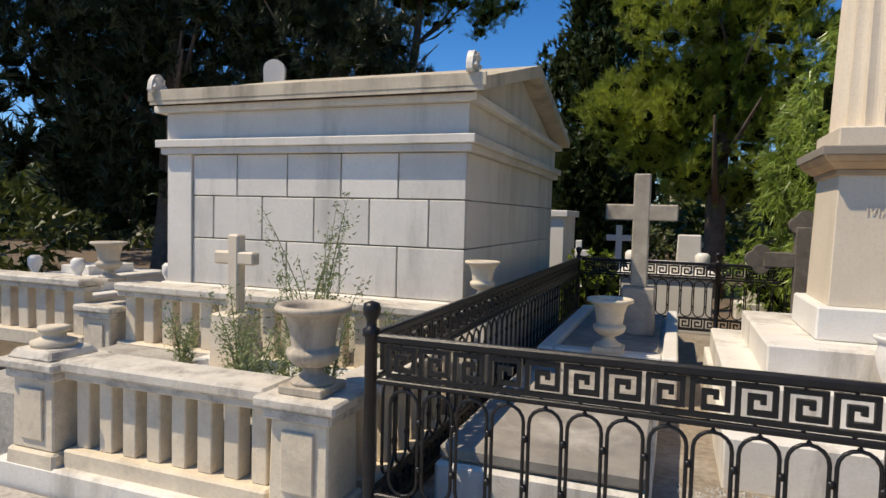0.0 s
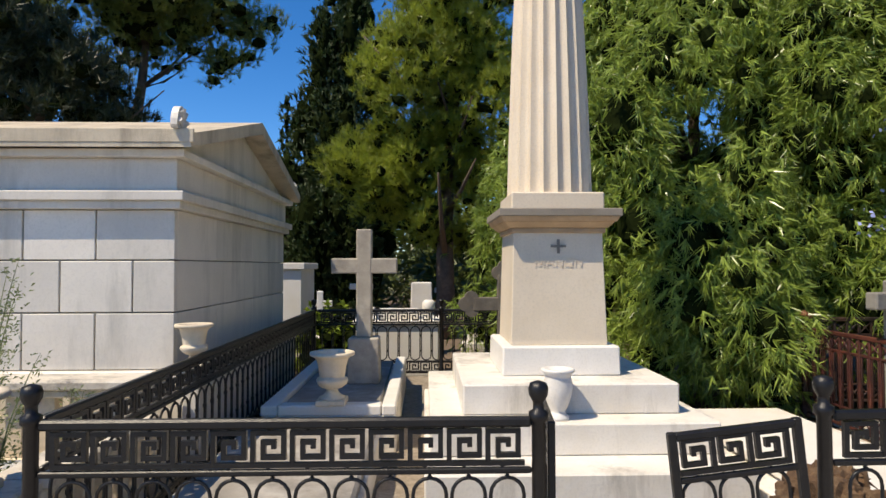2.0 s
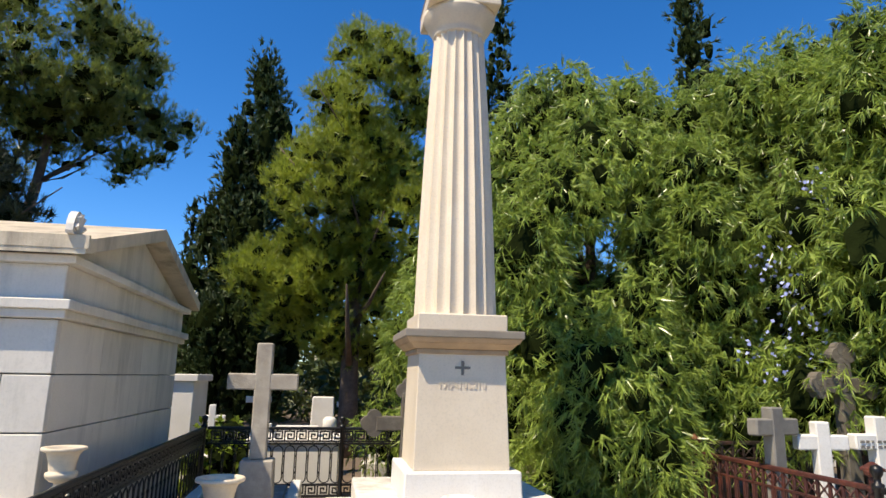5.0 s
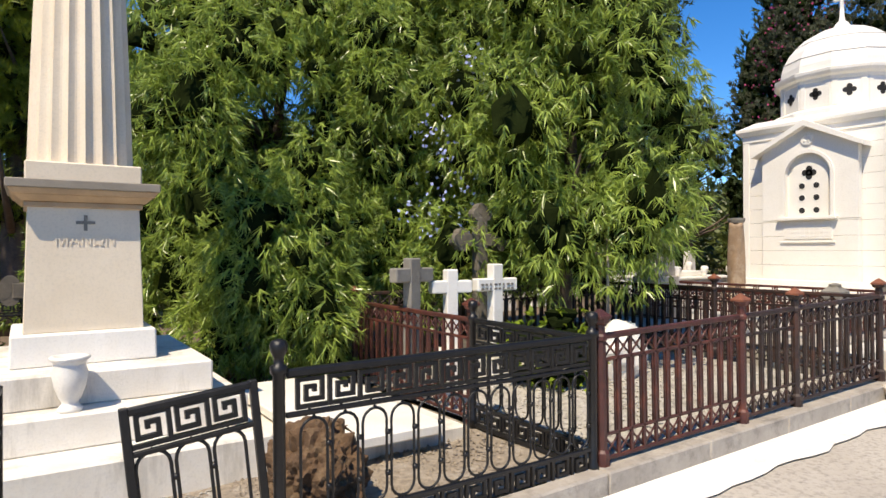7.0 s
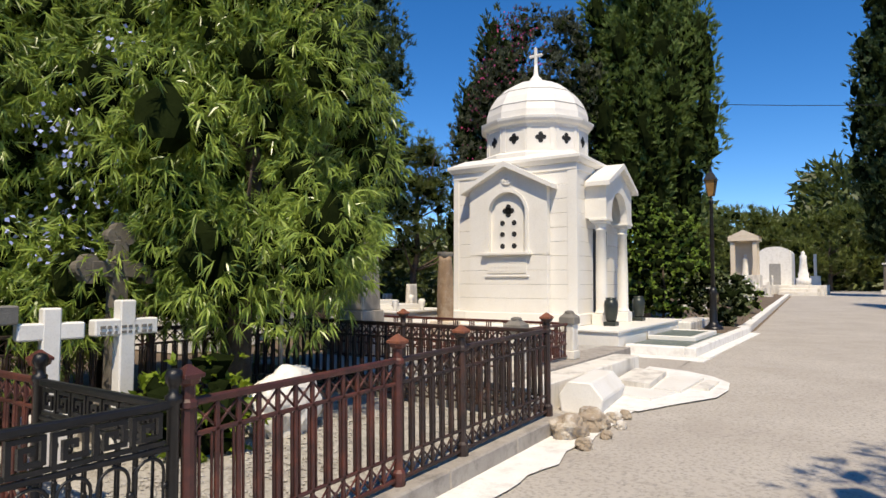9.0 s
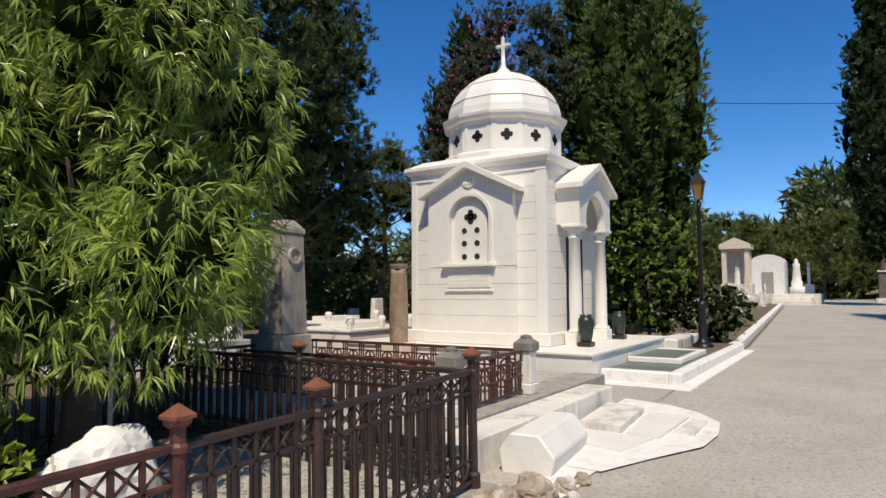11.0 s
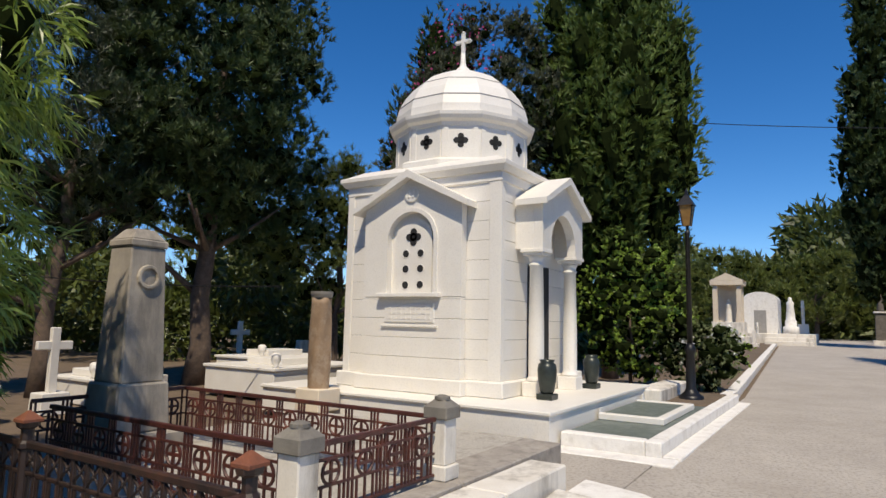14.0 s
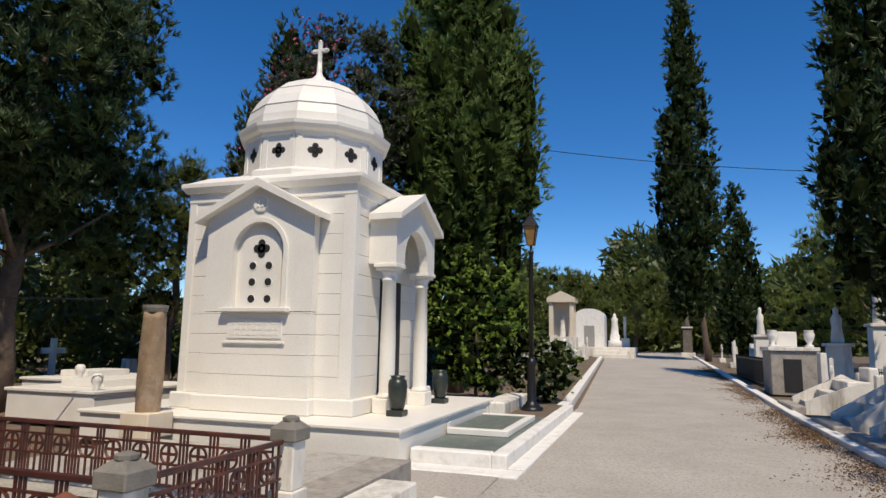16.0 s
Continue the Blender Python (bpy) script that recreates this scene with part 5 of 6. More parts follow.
# plot between the gate and the rusted railing
ps = thing("marble_slab", (3.2, 4.9, -0.05), "white marble slab tipped over an open grave", "slab")
part("slab", box(B(), 2.95, 3.93, 0.12, 3.9, 6.1, 0.2, 0.012), WHITE, ps)
part("grave_kerb", box(B(), 2.8, 4.1, -0.15, 4.2, 5.95, 0.1, 0.015), STEPS, ps)
rc = thing("root_clod", (2.75, 3.55, -0.1), "dry brown clod of roots and earth", "root clod")
bm = B()
bmesh.ops.create_icosphere(bm, subdivisions=5, radius=1.0, matrix=Matrix.Identity(4))
for v in bm.verts:
    n_ = noise.fractal(v.co * 2.5, 0.7, 2.0, 5)
    p = v.co * (1 + 0.28 * n_)
    p.z = max(p.z, -0.3)
    v.co = Vector((2.75 + p.x * 0.27, 3.55 + p.y * 0.27, 0.16 + p.z * 0.30))
part("clod", bm, ROOT, rc)
rs = random.Random(77)
for i in range(9):
    a, e = rs.uniform(0, math.tau), rs.uniform(0.1, 1.2)
    d = Vector((math.cos(a) * math.cos(e), math.sin(a) * math.cos(e), math.sin(e)))
    c = Vector((2.75, 3.55, 0.16))
    q = d.cross(Vector((rs.uniform(-1, 1), rs.uniform(-1, 1), 0.3))).normalized()
    part("root", tube(B(), [c + d * 0.2, c + d * 0.27 + q * 0.02, c + d * 0.31 + q * 0.07, c + d * 0.30 + q * 0.13], [0.014, 0.012, 0.008, 0.003], 6), ROOT, rc)

# ---- trees ----
def willow(x, y, z0, rx, ry, h, seed, n, label, low=0.15, per=4300, needle=True):
    """A broad shrub-like tree of hanging sprays of long narrow leaves."""
    rs = random.Random(seed)
    clumps = []
    for _ in range(int(n * 0.82)):
        a, f = rs.uniform(0, math.tau), rs.uniform(low, 1.0)
        prof = math.sin(math.pi * min(1.0, 0.28 + 0.72 * f)) ** 0.5 if f > 0.3 else 0.9 + 0.2 * f
        q = (rs.uniform(0.45, 0.85) if rs.random() < 0.45 else rs.uniform(0.85, 1.1)) * max(prof, 0.35)
        s = rs.uniform(0.18, 0.34) if rs.random() < 0.5 else rs.uniform(0.34, 0.6)
        clumps.append(((x + rx * q * math.cos(a), y + ry * q * math.sin(a), z0 + h * f), (s, s, s * 1.3)))
    tr = trunk_bm((x, y, z0 - 0.1), (x + 0.2, y, z0 + h * 0.8), 0.16, 0.04, 14, seed, rx * 0.7)
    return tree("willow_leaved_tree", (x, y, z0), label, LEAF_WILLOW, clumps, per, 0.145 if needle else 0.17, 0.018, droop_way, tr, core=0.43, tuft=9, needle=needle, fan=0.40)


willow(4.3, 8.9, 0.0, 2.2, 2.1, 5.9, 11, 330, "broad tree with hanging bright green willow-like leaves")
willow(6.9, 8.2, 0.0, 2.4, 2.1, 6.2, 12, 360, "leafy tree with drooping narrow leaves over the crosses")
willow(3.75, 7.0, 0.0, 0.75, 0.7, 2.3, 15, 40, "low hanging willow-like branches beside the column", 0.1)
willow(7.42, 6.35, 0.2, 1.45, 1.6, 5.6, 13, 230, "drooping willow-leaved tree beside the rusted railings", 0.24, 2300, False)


def flowers(name, x, y, z, r, n, material, label, size=0.05):
    t = thing(name, (x, y, z), label, "flowers")
    p, d = ball_points(n, 0.2)
    base = p * np.array(r)
    me = leaf_mesh("petals", base, d + rng.normal(size=(n, 3)), size, size, material)
    ob = tagged(new("petals", me), kind="stuff")
    ob.parent = t
    return t


for i, (x, y, z) in enumerate(((5.7, 6.35, 2.35), (5.35, 6.5, 1.95), (5.9, 6.3, 1.75), (5.5, 6.4, 2.9), (6.0, 6.25, 3.6))):
    flowers("plumbago_flowers", x, y, z, (0.42, 0.2, 0.36), 44, PETAL_BLUE, "clusters of pale blue plumbago flowers in the foliage", 0.05)


def pine(x, y, z0, clouds, label, material, seed, trunk_h, r0=0.22, per=1500, name="pine_tree", length=0.16, width=0.032):
    clumps = []
    for i, (dx, dy, z, rx, rz, n) in enumerate(clouds):
        clumps += cloud_clumps(x + dx, y + dy, z, rx, rx, rz, n, seed + i, 0.42 * max(1.0, rx / 2.2), 0.45)
    tr = trunk_bm((x, y, z0 - 0.2), (x + 0.3, y, z0 + trunk_h), r0, 0.06, 16, seed, 1.9)
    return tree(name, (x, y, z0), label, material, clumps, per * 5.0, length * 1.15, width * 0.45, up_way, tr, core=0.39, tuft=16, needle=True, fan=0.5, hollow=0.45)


pine(-6.3, 15.5, -0.2, [(0.4, 0, 8.7, 2.1, 2.0, 170), (-2.0, 0, 7.0, 2.2, 1.2, 80), (1.5, 0.3, 7.3, 1.8, 1.2, 70)], "tall dark pine with a spreading crown", LEAF_MIDPINE, 21, 8, 0.25, 620)
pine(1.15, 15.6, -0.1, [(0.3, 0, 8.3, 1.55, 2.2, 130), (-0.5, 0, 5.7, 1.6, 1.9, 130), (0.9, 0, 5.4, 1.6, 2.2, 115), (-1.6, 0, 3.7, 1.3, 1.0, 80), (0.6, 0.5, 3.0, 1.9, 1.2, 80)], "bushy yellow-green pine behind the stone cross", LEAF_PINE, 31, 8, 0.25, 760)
pine(-9.8, 10.9, -0.2, [(0, 0, 6.4, 2.6, 4.0, 170), (2.0, 0.8, 6.0, 2.0, 3.2, 110), (3.2, 1.6, 4.3, 1.6, 1.7, 60), (-2.5, 0, 5.0, 2.6, 3.0, 80), (-1.5, 1.5, 2.2, 3.0, 1.4, 70)], "dark shady conifer behind the mausoleum", LEAF_SHADEDPINE, 41, 9, 0.3, 420, "pine_tree", 0.18, 0.06)
pine(-6.5, 11.8, -0.2, [(0, 0, 4.2, 1.9, 2.0, 100), (-1.4, 0.6, 3.4, 1.7, 1.6, 60)], "dark shady conifer beside the mausoleum", LEAF_SHADEDPINE, 45, 5, 0.2, 800)


def cypress(x, y, z0, h, r, seed, label, n=46, top=0.15, low=0.25, material=None, per=800, length=0.13, width=0.05, bare=0.4, lean=0.0):
    clumps = cypress_clumps(x, y + lean, z0 + bare, h - bare, r, seed, n, top, low)
    tr = trunk_bm((x, y, z0 - 0.2), (x, y + lean, z0 + h * 0.6), 0.22, 0.05, 4, seed, 0.5)
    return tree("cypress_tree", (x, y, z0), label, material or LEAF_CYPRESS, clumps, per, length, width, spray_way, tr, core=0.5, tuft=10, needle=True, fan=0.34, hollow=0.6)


cypress(-2.2, 22.5, -0.2, 12.8, 2.4, 51, "tall dark cypress with a pointed crown", 40, 0.1, 0.3, None, 620, 0.22, 0.055)
cypress(-4.6, 24.5, -0.2, 8.0, 0.7, 52, "small dark cypress behind the mausoleum", 22, per=700, length=0.2, width=0.05)
cypress(5.6, 18.5, -0.2, 14.5, 1.1, 53, "slender dark cypress behind the column", 34, per=700, length=0.2, width=0.05)
cypress(10.5, 15.5, 0.0, 14.0, 1.3, 57, "dark cypress above the willow-leaved trees", 34, per=700, length=0.2, width=0.05)
cypress(26.0, 7.0, 0.1, 17.5, 2.9, 54, "broad tall cypress behind the chapel", 50, 0.45, 0.3, LEAF_CYPRESS_SUNLIT, 820, 0.2, 0.045, 3.0)
cypress(54.0, -2.5, 0.1, 28.0, 2.4, 55, "very tall cypress beside the road", 60, 0.15, 0.3, None, 240, 0.36, 0.11, 3.6, 1.0)
cypress(31.0, -6.7, 0.1, 21.0, 2.4, 56, "tall dark cypress on the far road side", 50, 0.3, 0.25, None, 300, 0.3, 0.085, 2.6)
cypress(66.0, -6.0, 0.1, 15.0, 2.2, 58, "distant dark pointed cypress tree", 30, 0.15, 0.3, None, 220, 0.42, 0.13)
cypress(22.6, 11.4, 0.1, 10.7, 1.8, 59, "dark cypress tangled with bougainvillea behind the chapel", 36, 0.35, 0.3, LEAF_CYPRESS, 700, 0.19, 0.05)
pine(16.85, 14.5, 0.1, [(0, 0, 8.3, 2.7, 4.6, 300), (-2.2, 0.5, 5.4, 1.9, 1.8, 70), (1.2, -0.3, 5.0, 1.6, 1.5, 60)], "large dark conifer shading the graves behind the chapel", LEAF_CYPRESS, 61, 9, 0.28, 500, "conifer_tree", 0.17, 0.075)
pine(21.2, 14.0, 0.1, [(0, 0, 5.4, 1.5, 1.7, 70), (-0.7, 0.5, 3.4, 1.5, 1.3, 50)], "sunlit pine farther behind the chapel", LEAF_FARPINE, 65, 5, 0.16, 600)
pine(13.5, 15.0, 0.1, [(0, 0, 6.0, 2.6, 3.0, 90)], "dark conifer behind the graves", LEAF_SHADEDPINE, 66, 7, 0.2, 700)
pine(44.0, -9.5, 0.1, [(0, 0, 6.5, 3.2, 2.4, 80), (3, 0, 4.6, 3.2, 2.4, 60), (-6, -1, 4.2, 2.6, 2.0, 60), (-3, -2, 2.0, 3.2, 1.4, 60), (8, 1, 3.0, 3.0, 2.2, 50)], "rounded pine on the far road side", LEAF_MIDPINE, 67, 6, 0.25, 120, "pine_tree", 0.3, 0.1)
pine(80.0, 3.0, 0.1, [(0, 0, 6.0, 6.0, 3.5, 60), (0, 9, 6.0, 5.0, 4.0, 60), (0, -9, 6.5, 5.5, 3.5, 50)], "distant pines closing the road", LEAF_FARPINE, 68, 6, 0.3, 75, "pine_tree", 0.5, 0.16)
pine(25.0, 26.0, 0.1, [(0, 0, 5.0, 5.0, 4.5, 90), (-7, 3, 5.0, 4.5, 4.0, 80), (-13, 5, 4.6, 4.5, 4.0, 80)], "row of green pines far behind the graves", LEAF_MIDPINE, 92, 6, 0.25, 70, "pine_tree", 0.35, 0.09)
# the tree whose shadow falls on the road
pine(5.3, -4.3, -0.2, [(0, 1.4, 5.6, 1.5, 1.0, 40), (-0.6, 0.2, 5.4, 1.2, 0.8, 25)], "roadside pine that shades the road", LEAF_SHADEDPINE, 69, 5, 0.2, 500)


def shrub(x, y, z0, rx, h, n, seed, label, material, per=1100, length=0.09, width=0.045, name="shrub"):
    clumps = cloud_clumps(x, y, z0 + h * 0.52, rx, rx, h * 0.5, n, seed, 0.26, 0.3)
    tr = trunk_bm((x, y, z0 - 0.05), (x, y, z0 + h * 0.6), 0.05, 0.02, 8, seed, rx * 0.6)
    return tree(name, (x, y, z0), label, material, clumps, per, length, width, out_way, tr, category="shrub", core=0.6)


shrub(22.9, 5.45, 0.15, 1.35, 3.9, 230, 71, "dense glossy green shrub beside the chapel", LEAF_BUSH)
shrub(23.2, 3.95, 0.15, 0.95, 1.7, 90, 72, "small grey-green shrub behind the street lamp", LEAF_WEED, 900, 0.10, 0.02)
shrub(30.5, 4.5, 0.15, 0.9, 1.6, 60, 73, "white-flowering oleander shrub by the road", LEAF_BUSH, 600)
flowers("oleander_flowers", 30.3, 4.3, 1.2, (0.8, 0.6, 0.6), 160, PETAL_WHITE, "white blossoms on the oleander shrub", 0.12)
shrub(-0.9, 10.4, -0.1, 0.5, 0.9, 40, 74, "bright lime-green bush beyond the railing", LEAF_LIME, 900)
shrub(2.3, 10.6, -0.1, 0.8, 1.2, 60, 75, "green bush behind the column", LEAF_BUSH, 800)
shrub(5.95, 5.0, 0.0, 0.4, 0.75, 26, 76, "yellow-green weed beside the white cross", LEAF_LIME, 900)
flowers("bougainvillea_flowers", 22.0, 10.2, 9.0, (1.6, 1.2, 2.2), 260, PETAL_PINK, "magenta bougainvillea bracts in the cypress", 0.08)
flowers("bougainvillea_flowers", 21.0, 10.9, 6.5, (0.8, 0.7, 2.2), 120, PETAL_PINK, "magenta bougainvillea bracts trailing down", 0.08)


def weed(x, y, z0, h, seed, label):
    """Upright stems with sparse small leaves."""
    rs = random.Random(seed)
    t = thing("weed_plant", (x, y, z0), label, "weed", "tall weeds")
    bm = B()
    bases, ways = [], []
    for s in range(7):
        a = rs.uniform(0, math.tau)
        lean = rs.uniform(0.05, 0.35)
        hh = h * rs.uniform(0.55, 1.0)
        pts = [Vector((x + lean * hh * f * f * math.cos(a), y + lean * hh * f * f * math.sin(a), z0 + hh * f)) for f in (0, 0.3, 0.6, 0.85, 1.0)]
        tube(bm, pts, [0.006, 0.005, 0.004, 0.003, 0.001], 5)
        for k in range(150):
            f = rs.uniform(0.05, 1.0)
            p = pts[0].lerp(pts[-1], f)
            bases.append((p.x + rs.uniform(-0.05, 0.05) - x, p.y + rs.uniform(-0.05, 0.05) - y, p.z - z0))
            ways.append((rs.uniform(-1, 1), rs.uniform(-1, 1), rs.uniform(0, 1)))
    part("stems", bm, LEAF_WEED, t)
    me = leaf_mesh("leaves", np.array(bases), np.array(ways), rng.uniform(0.015, 0.045, len(bases)), 0.012, LEAF_WEED)
    ob = new("leaves", me)
    ob.parent = t
    return t


for i, (x, y, h) in enumerate(((-1.75, 3.9, 1.5), (-1.55, 3.7, 0.9), (-2.0, 4.1, 1.15), (-2.25, 3.75, 0.8), (-1.7, 3.45, 0.5), (-2.85, 3.9, 0.6), (-1.95, 3.5, 0.55), (-2.7, 4.3, 0.7), (-1.4, 4.2, 0.6))):
    weed(x, y, 0.2, h, 80 + i, "tall grey-green weed growing in the balustraded plot")

# far woods that close the view
clumps, ks = [], []
rs = random.Random(5)
for i in range(330):
    a = math.radians(rs.uniform(-35, 165))
    d = rs.uniform(34, 52) if i % 3 else rs.uniform(24, 32)
    if i > 260:
        a = math.radians(rs.uniform(-14, 14))
    if -15 < math.degrees(a) < 14:
        d = rs.uniform(85, 110)
    x, y = 6 + d * math.cos(a), d * math.sin(a)
    if -12 < y < 9 and x > 0 and d < 80:
        continue
    k = d / 40
    ks.append(k)
    tall = 2.2 + 4.2 * (0.5 + 0.5 * math.sin(23 * a + 1.3)) * (0.6 + 0.4 * math.sin(61 * a))
    clumps.append(((x, y, rs.uniform(0.4, tall) * k), (2.6 * k, 2.6 * k, 1.9 * k)))
b_, w_ = [], []
for c, r in clumps:
    p, d = ball_points(620)
    b_.append(np.array(c) + p * np.array(r))
    w_.append(out_way(d, 620))
n = 620 * len(clumps)
ob = new("far_woods", leaf_mesh("far_woods", np.concatenate(b_), np.concatenate(w_), 0.6 * np.repeat(ks, 620) * rng.uniform(0.6, 1.3, n), 0.26 * np.repeat(ks, 620), LEAF_FARWOOD, True))
tagged(ob, "dark distant trees closing the cemetery", "trees", kind="stuff")


# ---- far graves ----
def far_grave(x, y, h, seed):
    rs = random.Random(seed)
    z = ground_z(x) - 0.05
    k = rs.choice(("cross", "tomb", "stele"))
    if k == "cross":
        return cross("marble_cross", x, y, z, h, h * 0.2, h * 0.1, 0.1, "white marble cross on a stepped grave", WHITE if y > 0 else STEPS, 0.72, rs.uniform(-15, 15), (0.5, 0.4, h * 0.25))
    if k == "tomb" and y > 0:
        return white_tomb(x, y, z, rs.uniform(0.9, 1.3), rs.uniform(1.4, 2.0), rs.uniform(0.4, 0.7), "white marble tomb among the graves", 2)
    t = thing("grave_stele", (x, y, z), "upright pale marble grave stele", "gravestone", "far gravestones")
    part("base", box(B(), x - 0.35, y - 0.25, z, x + 0.35, y + 0.25, z + 0.3, 0.01), STEPS, t)
    part("stele", box(B(), x - 0.24, y - 0.1, z + 0.3, x + 0.24, y + 0.1, z + h, 0.02, 0.85), STEPS, t)
    return t


spots = [(-0.3, 12.0), (0.6, 13.0), (-1.5, 13.5), (1.7, 12.2), (-2.6, 15.5), (2.6, 13.8), (3.4, 15.0), (-1.0, 17.0), (1.2, 17.5), (-7.5, 7.0), (-8.6, 8.2), (-7.8, 9.5), (-6.3, 8.6), (-10.5, 7.5),
         (12.5, 12.5), (13.8, 13.5), (15.6, 14.5), (19.6, 16.2), (19.8, 13.0), (11.0, 13.0), (21, 15), (27, 9.5), (29, 7.0), (33, 6.4), (36, 7.2), (44, 6.0), (50, 5.5), (57, 6.0)]
for i, (x, y) in enumerate(spots):
    far_grave(x, y, 1.0 + 0.6 * ((i * 37) % 10) / 10, 100 + i)
for i in range(16):
    far_grave(18.5 + i * 2.3, -3.2 - 0.3 * (i % 3), 1.1 + 0.5 * ((i * 29) % 7) / 7, 200 + i)

# little temple-shaped tomb far down the road
tz = ground_z(56.0)
te = thing("terrace", (57.0, 6.0, tz - 0.2), "low pale stone terrace with steps at the road end", "terrace", kind="structure")
part("terrace_body", box(B(), 51.0, 5.9, tz - 0.5, 53.6, 8.4, tz + 0.55, 0.02), STEPS, te)
part("terrace_body", box(B(), 55.9, 2.4, tz - 0.3, 62.0, 8.4, tz + 0.75, 0.02), STEPS, te)
part("step", box(B(), 55.3, 2.5, tz - 0.3, 55.895, 5.4, tz + 0.5, 0.02), STEPS, te)
part("step", box(B(), 54.8, 2.5, tz - 0.3, 55.295, 5.4, tz + 0.25, 0.02), STEPS, te)
sx, sy = 52.2, 7.2
sz = tz + 0.55
sh = thing("temple_tomb", (sx, sy, sz), "brown stone temple-fronted tomb with a statue inside", "tomb")
part("base", box(B(), sx - 0.8, sy - 1.0, sz - 0.1, sx + 0.8, sy + 1.0, sz + 0.9, 0.02), STEPS, sh)
for yy in (sy - 0.72, sy + 0.72):
    part("pillar", box(B(), sx - 0.7, yy - 0.15, sz + 0.9, sx - 0.4, yy + 0.15, sz + 3.3, 0.02), CREAM, sh)
part("back_wall", box(B(), sx + 0.4, sy - 0.85, sz + 0.9, sx + 0.7, sy + 0.85, sz + 3.3, 0.02), CREAM, sh)
part("figure", lathe(B(), [(0.22, 0), (0.2, 0.5), (0.16, 0.9), (0.19, 1.15), (0.08, 1.3), (0.1, 1.42), (0.0, 1.52)], sx, sy, sz + 0.9, 12), STEPS, sh, "small stone statue in the niche")
part("lintel", box(B(), sx - 0.85, sy - 1.0, sz + 3.3, sx + 0.85, sy + 1.0, sz + 3.6, 0.02), CREAM, sh)
part("pediment", prism(B(), [(-1.05, 0), (1.05, 0), (0, 0.5)], 1.7, pose(sx - 0.85, sy, sz + 3.6, 0, 0, -90)), CREAM, sh)
vx, vy = 58.0, 5.9
vz = tz + 0.7
vt = thing("vaulted_tomb", (vx, vy, vz), "low white vaulted tomb beside the road", "tomb")
pts = [(1.15 * math.cos(math.pi * i / 12), 2.5 + 0.6 * math.sin(math.pi * i / 12)) for i in range(13)]
part("vault", prism(B(), [(1.15, 0), *pts, (-1.15, 0)], 3.0, pose(vx, vy, vz - 0.05, 0, 0, -90)), LIME, vt)
part("door", box(B(), vx - 0.04, vy - 0.4, vz, vx - 0.001, vy + 0.4, vz + 1.7, 0.01), LEAD, vt, "grey metal door")


# ---- loose stones and painted patch by the platform ----
bm = B()
rim = [(9.9, 2.46), (10.5, 2.2), (11.2, 1.86), (11.8, 1.82), (12.4, 1.9), (12.85, 2.2), (13.2, 2.65), (13.4, 3.3), (9.9, 3.3)]
bm.faces.new([bm.verts.new((x, y, ground_z(x) + 0.022)) for x, y in rim])
tagged(part("limewash_patch", bm, LIME), "white limewash surround of a sunken grave by the platform", "painted patch", kind="structure")
gs = thing("sunken_grave", (11.9, 2.9, 0.0), "flush grave with a grey marble lid and broken white slabs", "grave")
for name, pts, z1, mt in (("lid", [(11.3, 2.72), (12.5, 2.8), (12.62, 3.3), (11.38, 3.22)], 0.10, STEPS), ("white_slab", [(10.55, 2.5), (11.2, 2.35), (11.26, 3.2), (10.75, 3.22)], 0.05, WHITE),
                          ("white_slab", [(11.25, 2.3), (12.45, 2.25), (12.5, 2.72), (11.3, 2.66)], 0.055, WHITE), ("broken_slab", [(11.6, 2.02), (12.3, 2.02), (12.35, 2.2), (11.55, 2.24)], 0.05, STEPS)):
    bm = B()
    lo = [bm.verts.new((x, y, ground_z(x) - 0.05)) for x, y in pts]
    hi = [bm.verts.new((x, y, ground_z(x) + z1)) for x, y in pts]
    bm.faces.new(lo[::-1])
    bm.faces.new(hi)
    for i in range(4):
        bm.faces.new((lo[i], lo[(i + 1) % 4], hi[(i + 1) % 4], hi[i]))
    part(name, bm, mt, gs)
mb = thing("marble_block", (10.1, 2.95, 0.0), "tipped white marble coffin-shaped block with worn lettering", "marble block")
bm = prism(B(), [(-0.24, 0.0), (0.2, 0.0), (0.25, 0.18), (0.1, 0.36), (-0.16, 0.36), (-0.27, 0.2)], 1.15, pose(9.5, 2.98, ground_z(9.5), 0, 0, -84))
bmesh.ops.bevel(bm, geom=list(bm.edges), offset=0.015, segments=1, affect="EDGES")
part("block", bm, WHITE, mb)
for i, (x, y, s_) in enumerate(((8.5, 2.72, 0.17), (8.9, 2.64, 0.17), (9.3, 2.55, 0.09), (8.2, 2.45, 0.08), (9.55, 2.5, 0.07), (8.65, 2.4, 0.06), (9.1, 2.4, 0.06))):
    st = thing("rubble_stone", (x, y, ground_z(x)), "rough brown and white rubble stone at the kerb end", "stone", "rubble at the kerb")
    bm = B()
    bmesh.ops.create_icosphere(bm, subdivisions=4, radius=1.0)
    for v in bm.verts:
        v.co = v.co * (1 + 0.3 * noise.fractal(v.co * 1.4 + Vector((i * 3.1, 0, 0)), 1.0, 2.0, 5))
        v.co = Vector((x + v.co.x * s_ * 1.2, y + v.co.y * s_, ground_z(x) + max(-0.02, 0.55 + v.co.z) * s_ * 0.85))
    part("stone", bm, RUBBLE, st)
rb = thing("boulder", (6.85, 4.9, 0.0), "rough white boulder inside the railed plot", "boulder")
bm = B()
bmesh.ops.create_icosphere(bm, subdivisions=4, radius=1.0)
